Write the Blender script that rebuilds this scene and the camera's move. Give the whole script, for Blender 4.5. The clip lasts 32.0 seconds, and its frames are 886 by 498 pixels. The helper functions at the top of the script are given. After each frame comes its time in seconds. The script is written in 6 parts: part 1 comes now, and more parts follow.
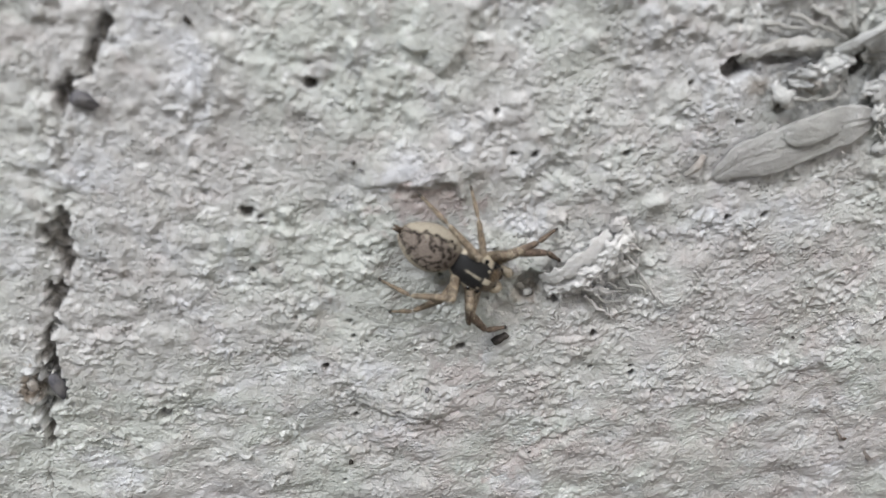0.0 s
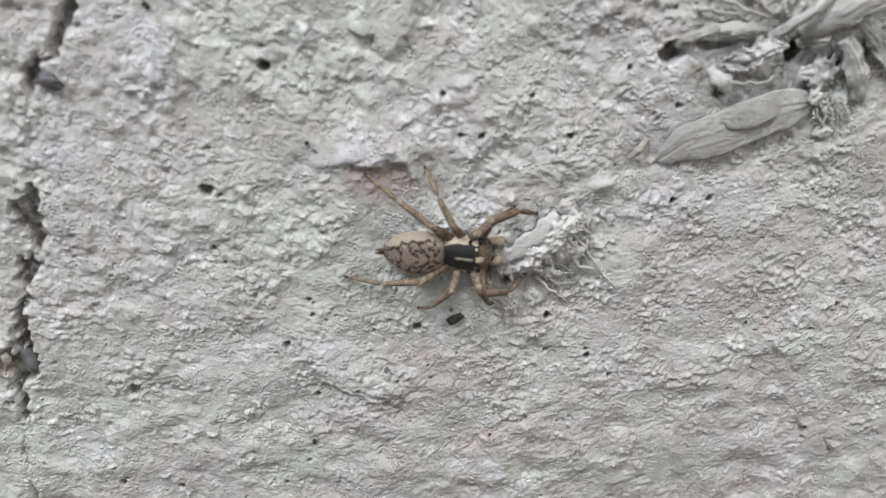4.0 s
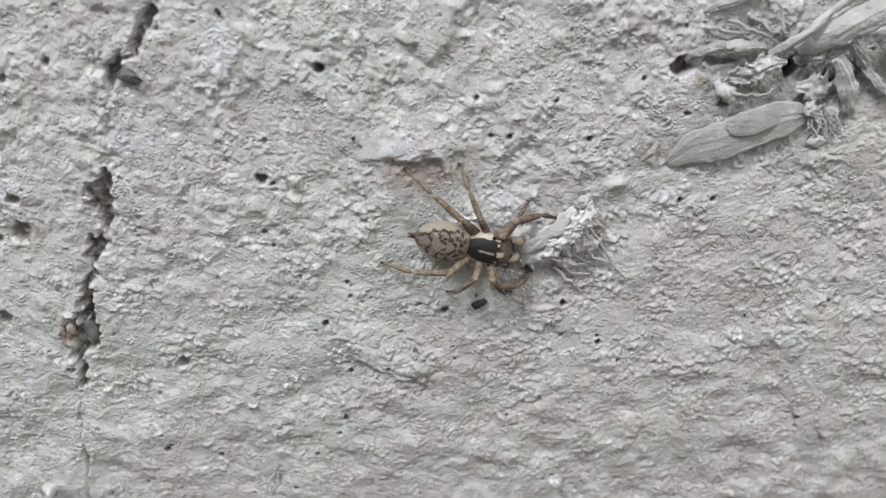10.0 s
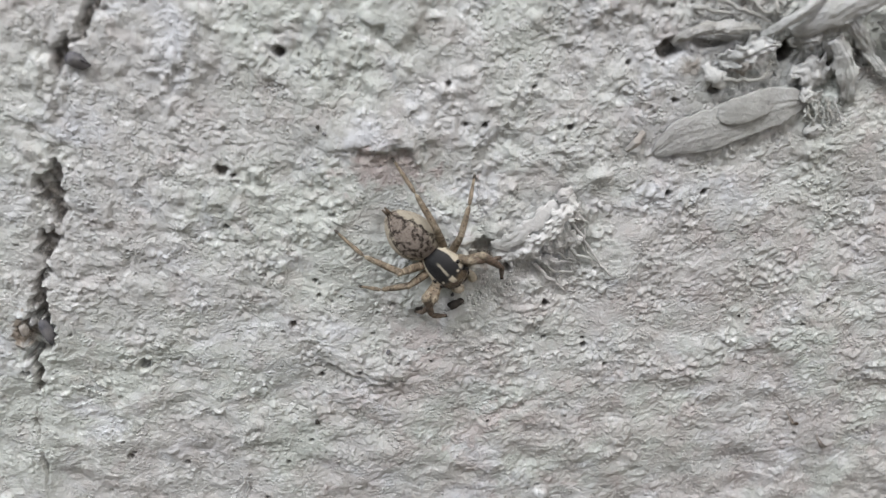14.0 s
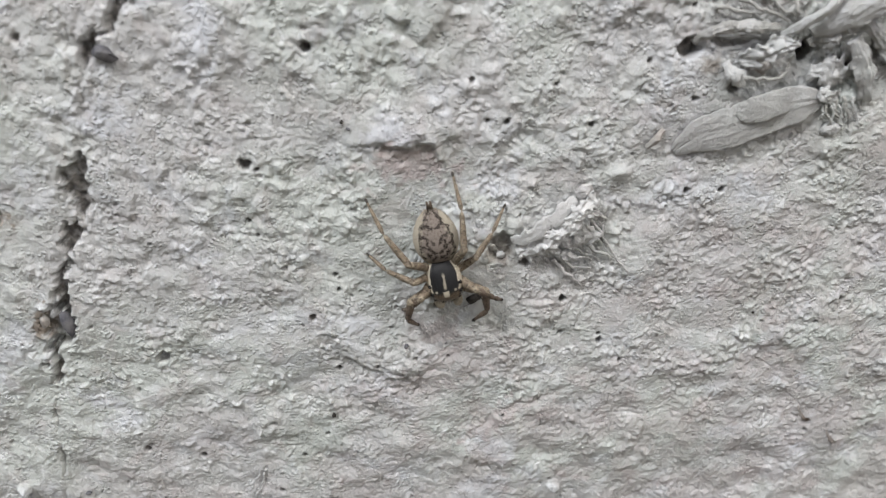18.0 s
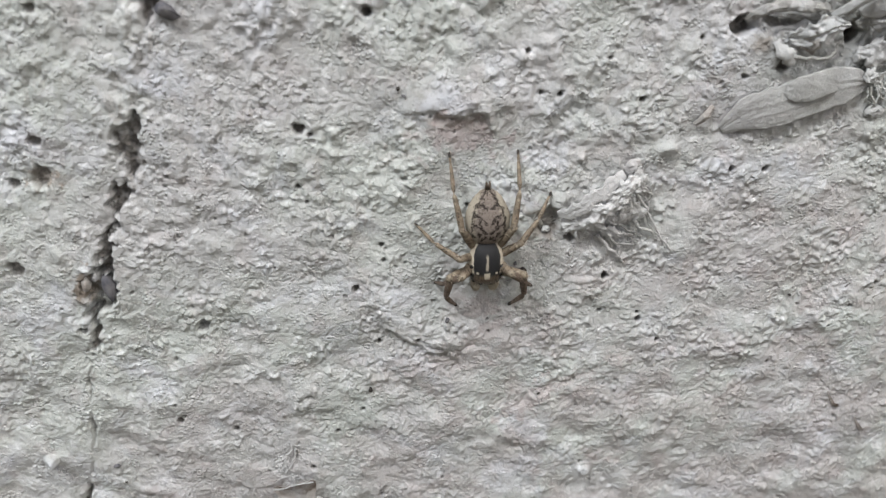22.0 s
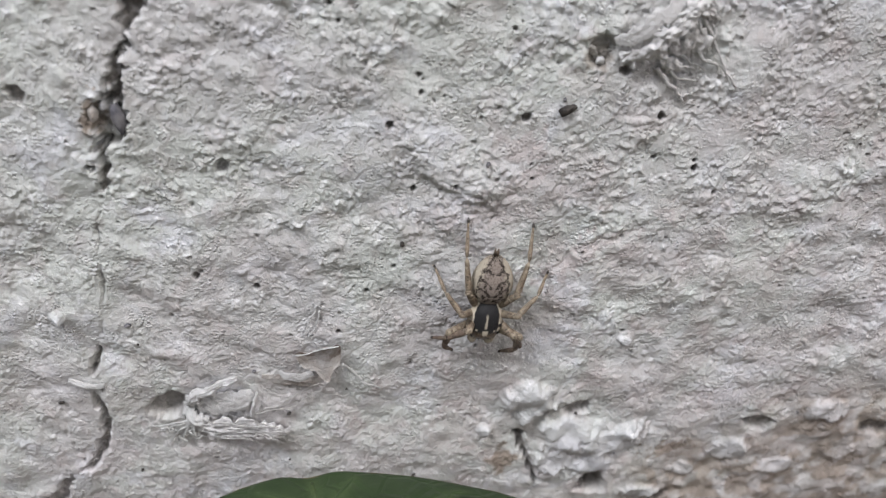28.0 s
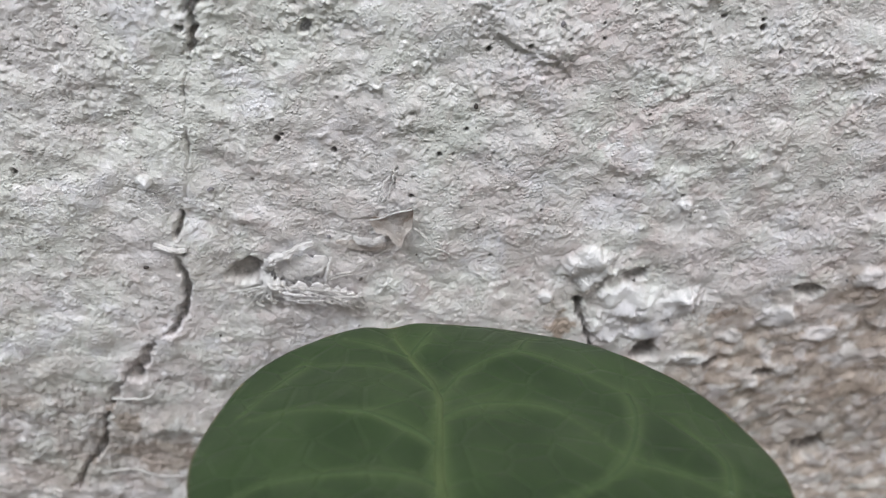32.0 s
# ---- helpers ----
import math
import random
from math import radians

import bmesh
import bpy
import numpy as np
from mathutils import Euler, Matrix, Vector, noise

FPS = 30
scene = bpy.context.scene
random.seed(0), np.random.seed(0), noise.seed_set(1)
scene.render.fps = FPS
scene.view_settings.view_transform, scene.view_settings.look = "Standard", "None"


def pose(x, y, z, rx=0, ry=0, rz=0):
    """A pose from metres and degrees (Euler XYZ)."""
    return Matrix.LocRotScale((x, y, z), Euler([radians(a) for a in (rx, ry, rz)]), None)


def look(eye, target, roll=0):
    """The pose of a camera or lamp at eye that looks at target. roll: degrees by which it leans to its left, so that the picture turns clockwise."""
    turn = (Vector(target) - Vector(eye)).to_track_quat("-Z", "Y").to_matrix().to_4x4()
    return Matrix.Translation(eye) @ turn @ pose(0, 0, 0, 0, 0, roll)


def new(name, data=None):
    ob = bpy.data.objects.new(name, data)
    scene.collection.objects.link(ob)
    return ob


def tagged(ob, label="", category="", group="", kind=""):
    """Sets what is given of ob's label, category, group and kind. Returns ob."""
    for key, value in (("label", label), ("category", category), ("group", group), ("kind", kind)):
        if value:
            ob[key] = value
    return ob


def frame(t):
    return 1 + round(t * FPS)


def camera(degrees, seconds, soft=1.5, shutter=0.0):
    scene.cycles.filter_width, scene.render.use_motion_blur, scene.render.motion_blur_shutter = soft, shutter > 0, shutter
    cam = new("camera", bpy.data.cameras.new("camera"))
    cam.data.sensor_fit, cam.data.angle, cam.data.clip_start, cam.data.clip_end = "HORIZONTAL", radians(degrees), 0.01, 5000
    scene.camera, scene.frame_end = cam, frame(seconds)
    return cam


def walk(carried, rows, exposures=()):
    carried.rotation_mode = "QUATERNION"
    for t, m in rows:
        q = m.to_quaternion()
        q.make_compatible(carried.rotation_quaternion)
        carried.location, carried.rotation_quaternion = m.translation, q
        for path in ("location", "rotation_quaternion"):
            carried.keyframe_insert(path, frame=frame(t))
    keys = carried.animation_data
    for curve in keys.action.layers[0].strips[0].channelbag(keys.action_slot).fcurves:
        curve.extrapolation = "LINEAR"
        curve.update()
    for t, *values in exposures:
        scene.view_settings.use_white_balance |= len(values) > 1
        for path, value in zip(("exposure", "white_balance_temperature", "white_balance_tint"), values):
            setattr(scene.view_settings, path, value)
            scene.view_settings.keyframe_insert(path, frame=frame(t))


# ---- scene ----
# Lengths of the place are given in millimetres on the wall (u to the right, v up from a small hole in
# the plaster) and turned into metres here. The wall's face is y = 0, and its outside is -y.
MM = 0.001
BASE = 0.60          # height of that hole over the ground

cam = camera(57.0, 32.0, soft=1.3)
cam.data.dof.use_dof, cam.data.dof.focus_distance, cam.data.dof.aperture_fstop = True, 0.0730, 33.0   # a phone's small lens, close up
# t, x, y, z, yaw, pitch, roll
PATH = [
    (0.0, 8.60, -53.83, 27.40, -6.06, -30.21, -0.35),
    (0.5, 11.47, -53.75, 27.12, -5.73, -30.37, -0.46),
    (1.0, 13.47, -54.00, 23.92, -4.78, -29.25, -0.48),
    (1.5, 13.43, -54.31, 20.58, -5.43, -28.08, 0.30),
    (2.0, 15.84, -56.48, 23.03, -3.63, -28.23, -0.86),
    (2.5, 14.24, -60.84, 26.79, -4.03, -28.42, -1.28),
    (3.0, 14.92, -59.08, 25.23, -4.19, -28.50, -0.98),
    (3.5, 14.53, -58.69, 24.87, -4.26, -28.10, -0.94),
    (4.0, 13.57, -58.25, 25.31, -4.37, -28.31, -0.90),
    (4.5, 12.82, -59.30, 24.56, -4.37, -27.76, -0.50),
    (6.5, 12.25, -58.36, 23.76, -4.51, -27.91, -0.43),
    (7.0, 13.31, -57.96, 24.57, -4.49, -28.10, -0.35),
    (7.5, 12.65, -58.27, 24.42, -4.63, -27.87, -0.17),
    (8.0, 12.22, -57.84, 24.28, -4.36, -27.36, -0.55),
    (8.5, 10.86, -60.06, 25.11, -4.25, -27.93, -0.22),
    (9.0, 10.86, -64.11, 24.11, -3.84, -27.25, 0.00),
    (9.5, 10.21, -65.01, 26.52, -4.39, -27.18, 0.31),
    (10.0, 10.75, -65.33, 26.20, -4.18, -26.96, 0.49),
    (10.5, 10.56, -63.82, 25.56, -5.24, -26.74, 0.80),
    (11.0, 12.98, -60.09, 23.80, -5.28, -27.05, 0.71),
    (11.5, 17.27, -61.40, 23.98, -3.15, -26.75, 0.03),
    (12.0, 16.06, -61.79, 23.95, -3.10, -26.71, 0.04),
    (12.5, 15.54, -61.90, 24.05, -3.41, -26.91, 0.31),
    (13.0, 15.70, -62.16, 24.94, -3.34, -26.92, 0.07),
    (13.5, 14.05, -62.36, 23.34, -3.64, -26.55, 0.49),
    (14.0, 14.03, -61.99, 23.79, -3.48, -26.76, 0.19),
    (14.5, 14.62, -62.37, 24.13, -3.26, -26.61, 0.17),
    (16.5, 13.19, -62.48, 24.29, -3.71, -26.97, 0.24),
    (17.0, 13.04, -62.67, 24.00, -3.51, -26.87, 0.41),
    (17.5, 12.50, -62.26, 24.07, -3.87, -26.94, 0.66),
    (18.0, 11.73, -62.50, 23.84, -4.01, -26.92, 0.82),
    (18.5, 10.52, -62.58, 23.59, -4.15, -26.89, 0.87),
    (19.0, 8.75, -63.28, 22.95, -4.47, -26.69, 1.20),
    (19.5, 8.73, -63.68, 22.52, -4.13, -27.07, 1.65),
    (20.0, 7.28, -64.59, 20.45, -4.16, -25.89, 1.84),
    (20.5, 5.70, -64.41, 20.11, -4.66, -25.96, 2.11),
    (21.0, 5.17, -64.29, 20.04, -4.94, -25.83, 2.38),
    (21.5, 5.82, -64.52, 20.56, -5.10, -25.51, 2.47),
    (22.0, 5.92, -64.18, 20.04, -5.57, -25.45, 2.85),
    (22.5, 6.10, -63.30, 18.76, -6.03, -25.25, 3.39),
    (23.0, 5.09, -63.47, 17.58, -6.20, -25.16, 3.75),
    (23.5, 6.75, -60.03, 15.20, -5.51, -24.79, 3.32),
    (24.0, 7.54, -56.31, 13.52, -6.62, -24.11, 3.90),
    (24.5, 7.04, -55.88, 11.12, -6.51, -23.70, 3.55),
    (26.5, 7.09, -60.53, 14.07, -5.62, -25.81, 3.46),
    (27.0, 6.70, -61.83, 13.35, -5.69, -26.34, 3.52),
    (27.5, 4.44, -62.73, 10.93, -6.20, -27.03, 3.70),
    (28.0, 2.92, -62.61, 8.59, -6.06, -28.73, 3.71),
    (28.5, 3.47, -63.63, 5.85, -6.34, -29.72, 3.47),
    (29.0, 3.45, -64.05, 5.54, -6.21, -30.32, 3.28),
    (29.5, 2.15, -64.39, 3.87, -6.05, -30.73, 3.45),
    (30.0, 0.97, -64.66, 3.14, -6.58, -31.18, 3.70),
    (30.5, 0.68, -65.48, 2.99, -5.69, -31.91, 3.23),
    (31.0, -2.56, -66.86, 1.83, -5.94, -32.01, 3.48),
    (31.5, -4.01, -67.83, 3.32, -6.47, -32.43, 3.57),
    (32.0, -3.15, -68.05, 3.90, -5.74, -33.22, 3.24),
]
EXPOSURE = [(0.0, 0.27, 6500, 10), (9.0, 0.26, 6500, 10), (25.0, 0.25, 6500, 10), (27.0, 0.26, 6420, 13.5), (29.0, 0.27, 6430, 13), (30.0, 0.33, 6430, 12.5), (32.0, 0.46, 6430, 12.5)]
walk(cam, [(t, pose(x * MM, y * MM, BASE + z * MM, 90 + pitch, 0, yaw) @ pose(0, 0, 0, 0, 0, roll)) for t, x, y, z, yaw, pitch, roll in PATH], EXPOSURE)

# ---- light: an overcast sky, brightest overhead ----
world = bpy.data.worlds.new("sky")
scene.world = world
world.use_nodes = True
_nt = world.node_tree
_sky = _nt.nodes.new("ShaderNodeTexSky")
_sky.sky_type, _sky.sun_disc = "NISHITA", False
_sky.sun_elevation, _sky.sun_rotation = radians(53), radians(132)
_sky.air_density, _sky.dust_density, _sky.ozone_density = 1.0, 6.0, 1.0
_hue = _nt.nodes.new("ShaderNodeHueSaturation")     # cloud takes the blue out of the sky
_hue.inputs["Saturation"].default_value = 0.40
_nt.links.new(_sky.outputs[0], _hue.inputs["Color"])
_nt.links.new(_hue.outputs[0], _nt.nodes["Background"].inputs[0])
_nt.nodes["Background"].inputs[1].default_value = 0.085

sun = new("sun", bpy.data.lights.new("sun", "SUN"))
sun.data.energy, sun.data.angle, sun.data.color = 2.45, radians(16), (0.97, 0.985, 1.0)
sun.matrix_world = look((-1.05, -0.95, 2.5), (0, 0, 0.6))


# ---- node helpers ----
def material(name, rough=0.8, spec=0.3):
    mat = bpy.data.materials.new(name)
    mat.use_nodes = True
    nt = mat.node_tree
    bsdf = nt.nodes["Principled BSDF"]
    bsdf.inputs["Roughness"].default_value = rough
    bsdf.inputs["Specular IOR Level"].default_value = spec
    return mat, nt, bsdf


def coords(nt, scale=(1, 1, 1), kind="Object"):
    tex, mp = nt.nodes.new("ShaderNodeTexCoord"), nt.nodes.new("ShaderNodeMapping")
    mp.inputs["Scale"].default_value = scale
    nt.links.new(tex.outputs[kind], mp.inputs["Vector"])
    return mp.outputs[0]


def noise_tex(nt, vec, scale, detail=4, rough=0.55, distort=0.0):
    n = nt.nodes.new("ShaderNodeTexNoise")
    n.inputs["Scale"].default_value, n.inputs["Detail"].default_value = scale, detail
    n.inputs["Roughness"].default_value, n.inputs["Distortion"].default_value = rough, distort
    nt.links.new(vec, n.inputs["Vector"])
    return n.outputs["Fac"]


def ramp(nt, fac, stops):
    r = nt.nodes.new("ShaderNodeValToRGB")
    el = r.color_ramp.elements
    while len(el) < len(stops):
        el.new(0.5)
    for e, (p, c) in zip(el, stops):
        e.position = p
        e.color = (c, c, c, 1) if isinstance(c, (int, float)) else (*c, 1)
    nt.links.new(fac, r.inputs[0])
    return r.outputs[0]


def mix(nt, fac, a, b, mode="MIX"):
    m = nt.nodes.new("ShaderNodeMix")
    m.data_type, m.blend_type = "RGBA", mode
    for value, sock in ((fac, m.inputs[0]), (a, m.inputs[6]), (b, m.inputs[7])):
        if isinstance(value, (int, float)):
            sock.default_value = value
        elif isinstance(value, tuple):
            sock.default_value = (*value, 1)
        else:
            nt.links.new(value, sock)
    return m.outputs[2]


def calc(nt, op, a, b=0.0, clamp=False):
    m = nt.nodes.new("ShaderNodeMath")
    m.operation, m.use_clamp = op, clamp
    for value, sock in ((a, m.inputs[0]), (b, m.inputs[1])):
        if isinstance(value, (int, float)):
            sock.default_value = value
        else:
            nt.links.new(value, sock)
    return m.outputs[0]


def bump(nt, bsdf, height, dist, strength=1.0):
    b = nt.nodes.new("ShaderNodeBump")
    b.inputs["Distance"].default_value, b.inputs["Strength"].default_value = dist, strength
    nt.links.new(height, b.inputs["Height"])
    nt.links.new(b.outputs[0], bsdf.inputs["Normal"])


def attribute(nt, name):
    a = nt.nodes.new("ShaderNodeAttribute")
    a.attribute_name = name
    return a.outputs["Fac"]


# ---- materials ----
PAINT_A, PAINT_B, PAINT_C = (0.55, 0.575, 0.548), (0.538, 0.535, 0.535), (0.625, 0.64, 0.675)


def paint_colour(nt, vec):
    """Old lime paint: grey-green, pinkish-grey and chalky white in soft patches, with specks of grime."""
    col = mix(nt, ramp(nt, noise_tex(nt, vec, 70, 4), [(0.42, 0.0), (0.58, 1.0)]), PAINT_A, PAINT_B)
    col = mix(nt, calc(nt, "MULTIPLY", ramp(nt, noise_tex(nt, vec, 240, 3, 0.6), [(0.48, 0.0), (0.66, 1.0)]), 0.40), col, (0.44, 0.445, 0.42))
    col = mix(nt, ramp(nt, noise_tex(nt, vec, 160, 5, 0.6, 0.5), [(0.52, 0.0), (0.70, 1.0)]), col, PAINT_C)
    flecks = ramp(nt, noise_tex(nt, vec, 620, 5, 0.62, 0.6), [(0.56, 0.0), (0.66, 1.0)])
    col = mix(nt, calc(nt, "MULTIPLY", flecks, 0.70), col, (0.76, 0.77, 0.775))
    grime = ramp(nt, noise_tex(nt, vec, 900, 5, 0.65), [(0.30, 1.0), (0.46, 0.0)])
    col = mix(nt, calc(nt, "MULTIPLY", grime, 0.60), col, (0.30, 0.295, 0.27))
    specks = ramp(nt, noise_tex(nt, vec, 2600, 2, 0.5), [(0.20, 1.0), (0.27, 0.0)])
    return mix(nt, calc(nt, "MULTIPLY", specks, 0.7), col, (0.16, 0.15, 0.14))


def make_wall_paint():
    mat, nt, bsdf = material("old_lime_paint", 0.85, 0.25)
    vec = coords(nt)
    col = paint_colour(nt, vec)
    fine = noise_tex(nt, vec, 1500, 4, 0.6)
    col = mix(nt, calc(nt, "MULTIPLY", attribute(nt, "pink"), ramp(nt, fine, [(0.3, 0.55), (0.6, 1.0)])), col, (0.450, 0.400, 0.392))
    ochre = mix(nt, ramp(nt, noise_tex(nt, vec, 450, 4), [(0.35, 0.0), (0.65, 1.0)]), (0.17, 0.125, 0.09), (0.34, 0.285, 0.23))
    col = mix(nt, attribute(nt, "ochre"), col, ochre)
    col = mix(nt, calc(nt, "MULTIPLY", attribute(nt, "chalk"), 0.85), col, mix(nt, fine, (0.42, 0.435, 0.475), (0.58, 0.59, 0.615)))
    # soil colour, also laid where the field carries painted shade
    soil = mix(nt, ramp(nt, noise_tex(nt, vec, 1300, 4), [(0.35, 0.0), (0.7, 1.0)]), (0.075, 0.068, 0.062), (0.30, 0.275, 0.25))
    col = mix(nt, attribute(nt, "dirt_shade"), col, soil)
    nt.links.new(col, bsdf.inputs["Base Color"])
    vor = nt.nodes.new("ShaderNodeTexVoronoi")
    vor.inputs["Scale"].default_value = 3300
    nt.links.new(vec, vor.inputs["Vector"])
    sand = calc(nt, "MULTIPLY", ramp(nt, vor.outputs["Distance"], [(0.05, 1.0), (0.55, 0.0)]), ramp(nt, noise_tex(nt, vec, 700, 3, 0.6), [(0.45, 0.0), (0.62, 1.0)]))
    h = calc(nt, "ADD", calc(nt, "MULTIPLY", noise_tex(nt, vec, 2600, 4, 0.65), 0.8), calc(nt, "MULTIPLY", sand, 0.6))
    grip = ramp(nt, noise_tex(nt, vec, 240, 3, 0.6), [(0.36, 0.45), (0.62, 1.0)])
    bump(nt, bsdf, calc(nt, "MULTIPLY", h, grip), 0.00031, 1.0)
    return mat


def make_flake_paint(name, tint, amount):
    """The same old paint on loose bits, tinted where the other side or the straw shows."""
    mat, nt, bsdf = material(name, 0.85, 0.25)
    vec = coords(nt)
    col = paint_colour(nt, vec)
    patch = ramp(nt, noise_tex(nt, vec, 420, 5, 0.6), [(0.30, 0.35), (0.62, 1.0)])
    col = mix(nt, calc(nt, "MULTIPLY", patch, amount), col, tint)
    nt.links.new(col, bsdf.inputs["Base Color"])
    h = calc(nt, "ADD", noise_tex(nt, vec, 2200, 5, 0.65), calc(nt, "MULTIPLY", noise_tex(nt, vec, 6500, 3, 0.6), 0.4))
    bump(nt, bsdf, h, 0.00019, 1.0)
    return mat


def make_plain(name, a, b, scale, rough=0.8, spec=0.3, bump_mm=0.05):
    mat, nt, bsdf = material(name, rough, spec)
    vec = coords(nt)
    nt.links.new(mix(nt, ramp(nt, noise_tex(nt, vec, scale, 4), [(0.35, 0.0), (0.65, 1.0)]), a, b), bsdf.inputs["Base Color"])
    if bump_mm:
        bump(nt, bsdf, noise_tex(nt, vec, scale * 2.5, 4), bump_mm * MM, 0.8)
    return mat


def axis(nt, vec, n):
    s = nt.nodes.new("ShaderNodeSeparateXYZ")
    nt.links.new(vec, s.inputs[0])
    return s.outputs[n]


def band(nt, value, lo, hi, soft):
    """1 where value lies between lo and hi, with soft edges."""
    def edge(at, up):
        m = nt.nodes.new("ShaderNodeMapRange")
        m.interpolation_type = "SMOOTHSTEP"
        m.inputs[1].default_value, m.inputs[2].default_value = at - soft, at + soft
        m.inputs[3].default_value, m.inputs[4].default_value = (0, 1) if up else (1, 0)
        nt.links.new(value, m.inputs[0])
        return m.outputs[0]
    return calc(nt, "MULTIPLY", edge(lo, True), edge(hi, False))


def make_carapace():
    """Black back with cream margins and a cream streak down the middle; brown and hairy between the eyes."""
    mat, nt, bsdf = material("spider_carapace", 0.30, 0.32)
    vec = coords(nt, (1000, 1000, 1000))
    x, y = axis(nt, vec, 0), calc(nt, "ABSOLUTE", axis(nt, vec, 1))
    wob = calc(nt, "MULTIPLY", calc(nt, "SUBTRACT", noise_tex(nt, vec, 3.0, 4), 0.5), 0.26)
    yw, xw = calc(nt, "ADD", y, wob), calc(nt, "ADD", x, wob)
    hair = noise_tex(nt, coords(nt, (500, 1500, 1500)), 7, 4, 0.7)
    black = mix(nt, hair, (0.006, 0.007, 0.009), (0.028, 0.027, 0.028))
    brown = mix(nt, ramp(nt, hair, [(0.35, 0.0), (0.65, 1.0)]), (0.035, 0.026, 0.018), (0.26, 0.19, 0.12))
    cream = mix(nt, hair, (0.40, 0.35, 0.27), (0.68, 0.62, 0.50))
    patch = calc(nt, "MULTIPLY", band(nt, xw, 1.10, 4.0, 0.22), band(nt, yw, -1.0, 1.15, 0.18))
    col = mix(nt, calc(nt, "MULTIPLY", patch, 0.9), black, brown)
    streak = calc(nt, "MULTIPLY", calc(nt, "MULTIPLY", band(nt, yw, -1.0, 0.10, 0.06), band(nt, xw, -0.75, 0.55, 0.2)), 0.65)
    wedge = calc(nt, "MULTIPLY", band(nt, calc(nt, "SUBTRACT", yw, calc(nt, "MULTIPLY", calc(nt, "SUBTRACT", x, 0.9), -0.16)), -1.0, 0.26, 0.05), band(nt, xw, 0.78, 1.40, 0.07))
    dots = calc(nt, "MULTIPLY", band(nt, y, 0.72, 0.92, 0.05), band(nt, x, 0.72, 0.92, 0.05))
    round_x = calc(nt, "POWER", calc(nt, "ABSOLUTE", calc(nt, "DIVIDE", calc(nt, "SUBTRACT", xw, 0.05), 2.15)), 2.4)
    round_y = calc(nt, "POWER", calc(nt, "DIVIDE", yw, 1.27), 2.4)
    margin = calc(nt, "MULTIPLY", band(nt, calc(nt, "ADD", round_x, round_y), 0.80, 9.0, 0.06), band(nt, xw, -1.62, 0.95, 0.12))
    for m in (streak, wedge, dots, margin):
        col = mix(nt, m, col, cream)
    nt.links.new(col, bsdf.inputs["Base Color"])
    bump(nt, bsdf, noise_tex(nt, vec, 14, 4, 0.7), 0.00008, 0.7)
    return mat


# the dark strokes on one half of the abdomen's back, in mm along it and out from its middle line
STROKES = (((-6.35, 0.10), (-5.95, 0.46), (-5.50, 0.74), (-5.22, 0.48)), ((-5.32, 0.78), (-4.95, 1.18), (-4.52, 1.22), (-4.42, 0.84)), ((-4.50, 1.20), (-4.05, 1.44), (-3.65, 1.30), (-3.52, 0.92)),
           ((-3.62, 1.34), (-2.90, 1.40), (-2.35, 1.16)), ((-5.22, 0.48), (-4.98, 0.18)), ((-4.42, 0.84), (-4.10, 0.42), (-3.78, 0.22)), ((-3.52, 0.92), (-3.20, 0.52), (-2.85, 0.20)),
           ((-3.95, 0.74), (-3.40, 0.66)), ((-2.95, 0.86), (-2.40, 0.62)), ((-2.50, 0.24), (-2.10, 0.52)))


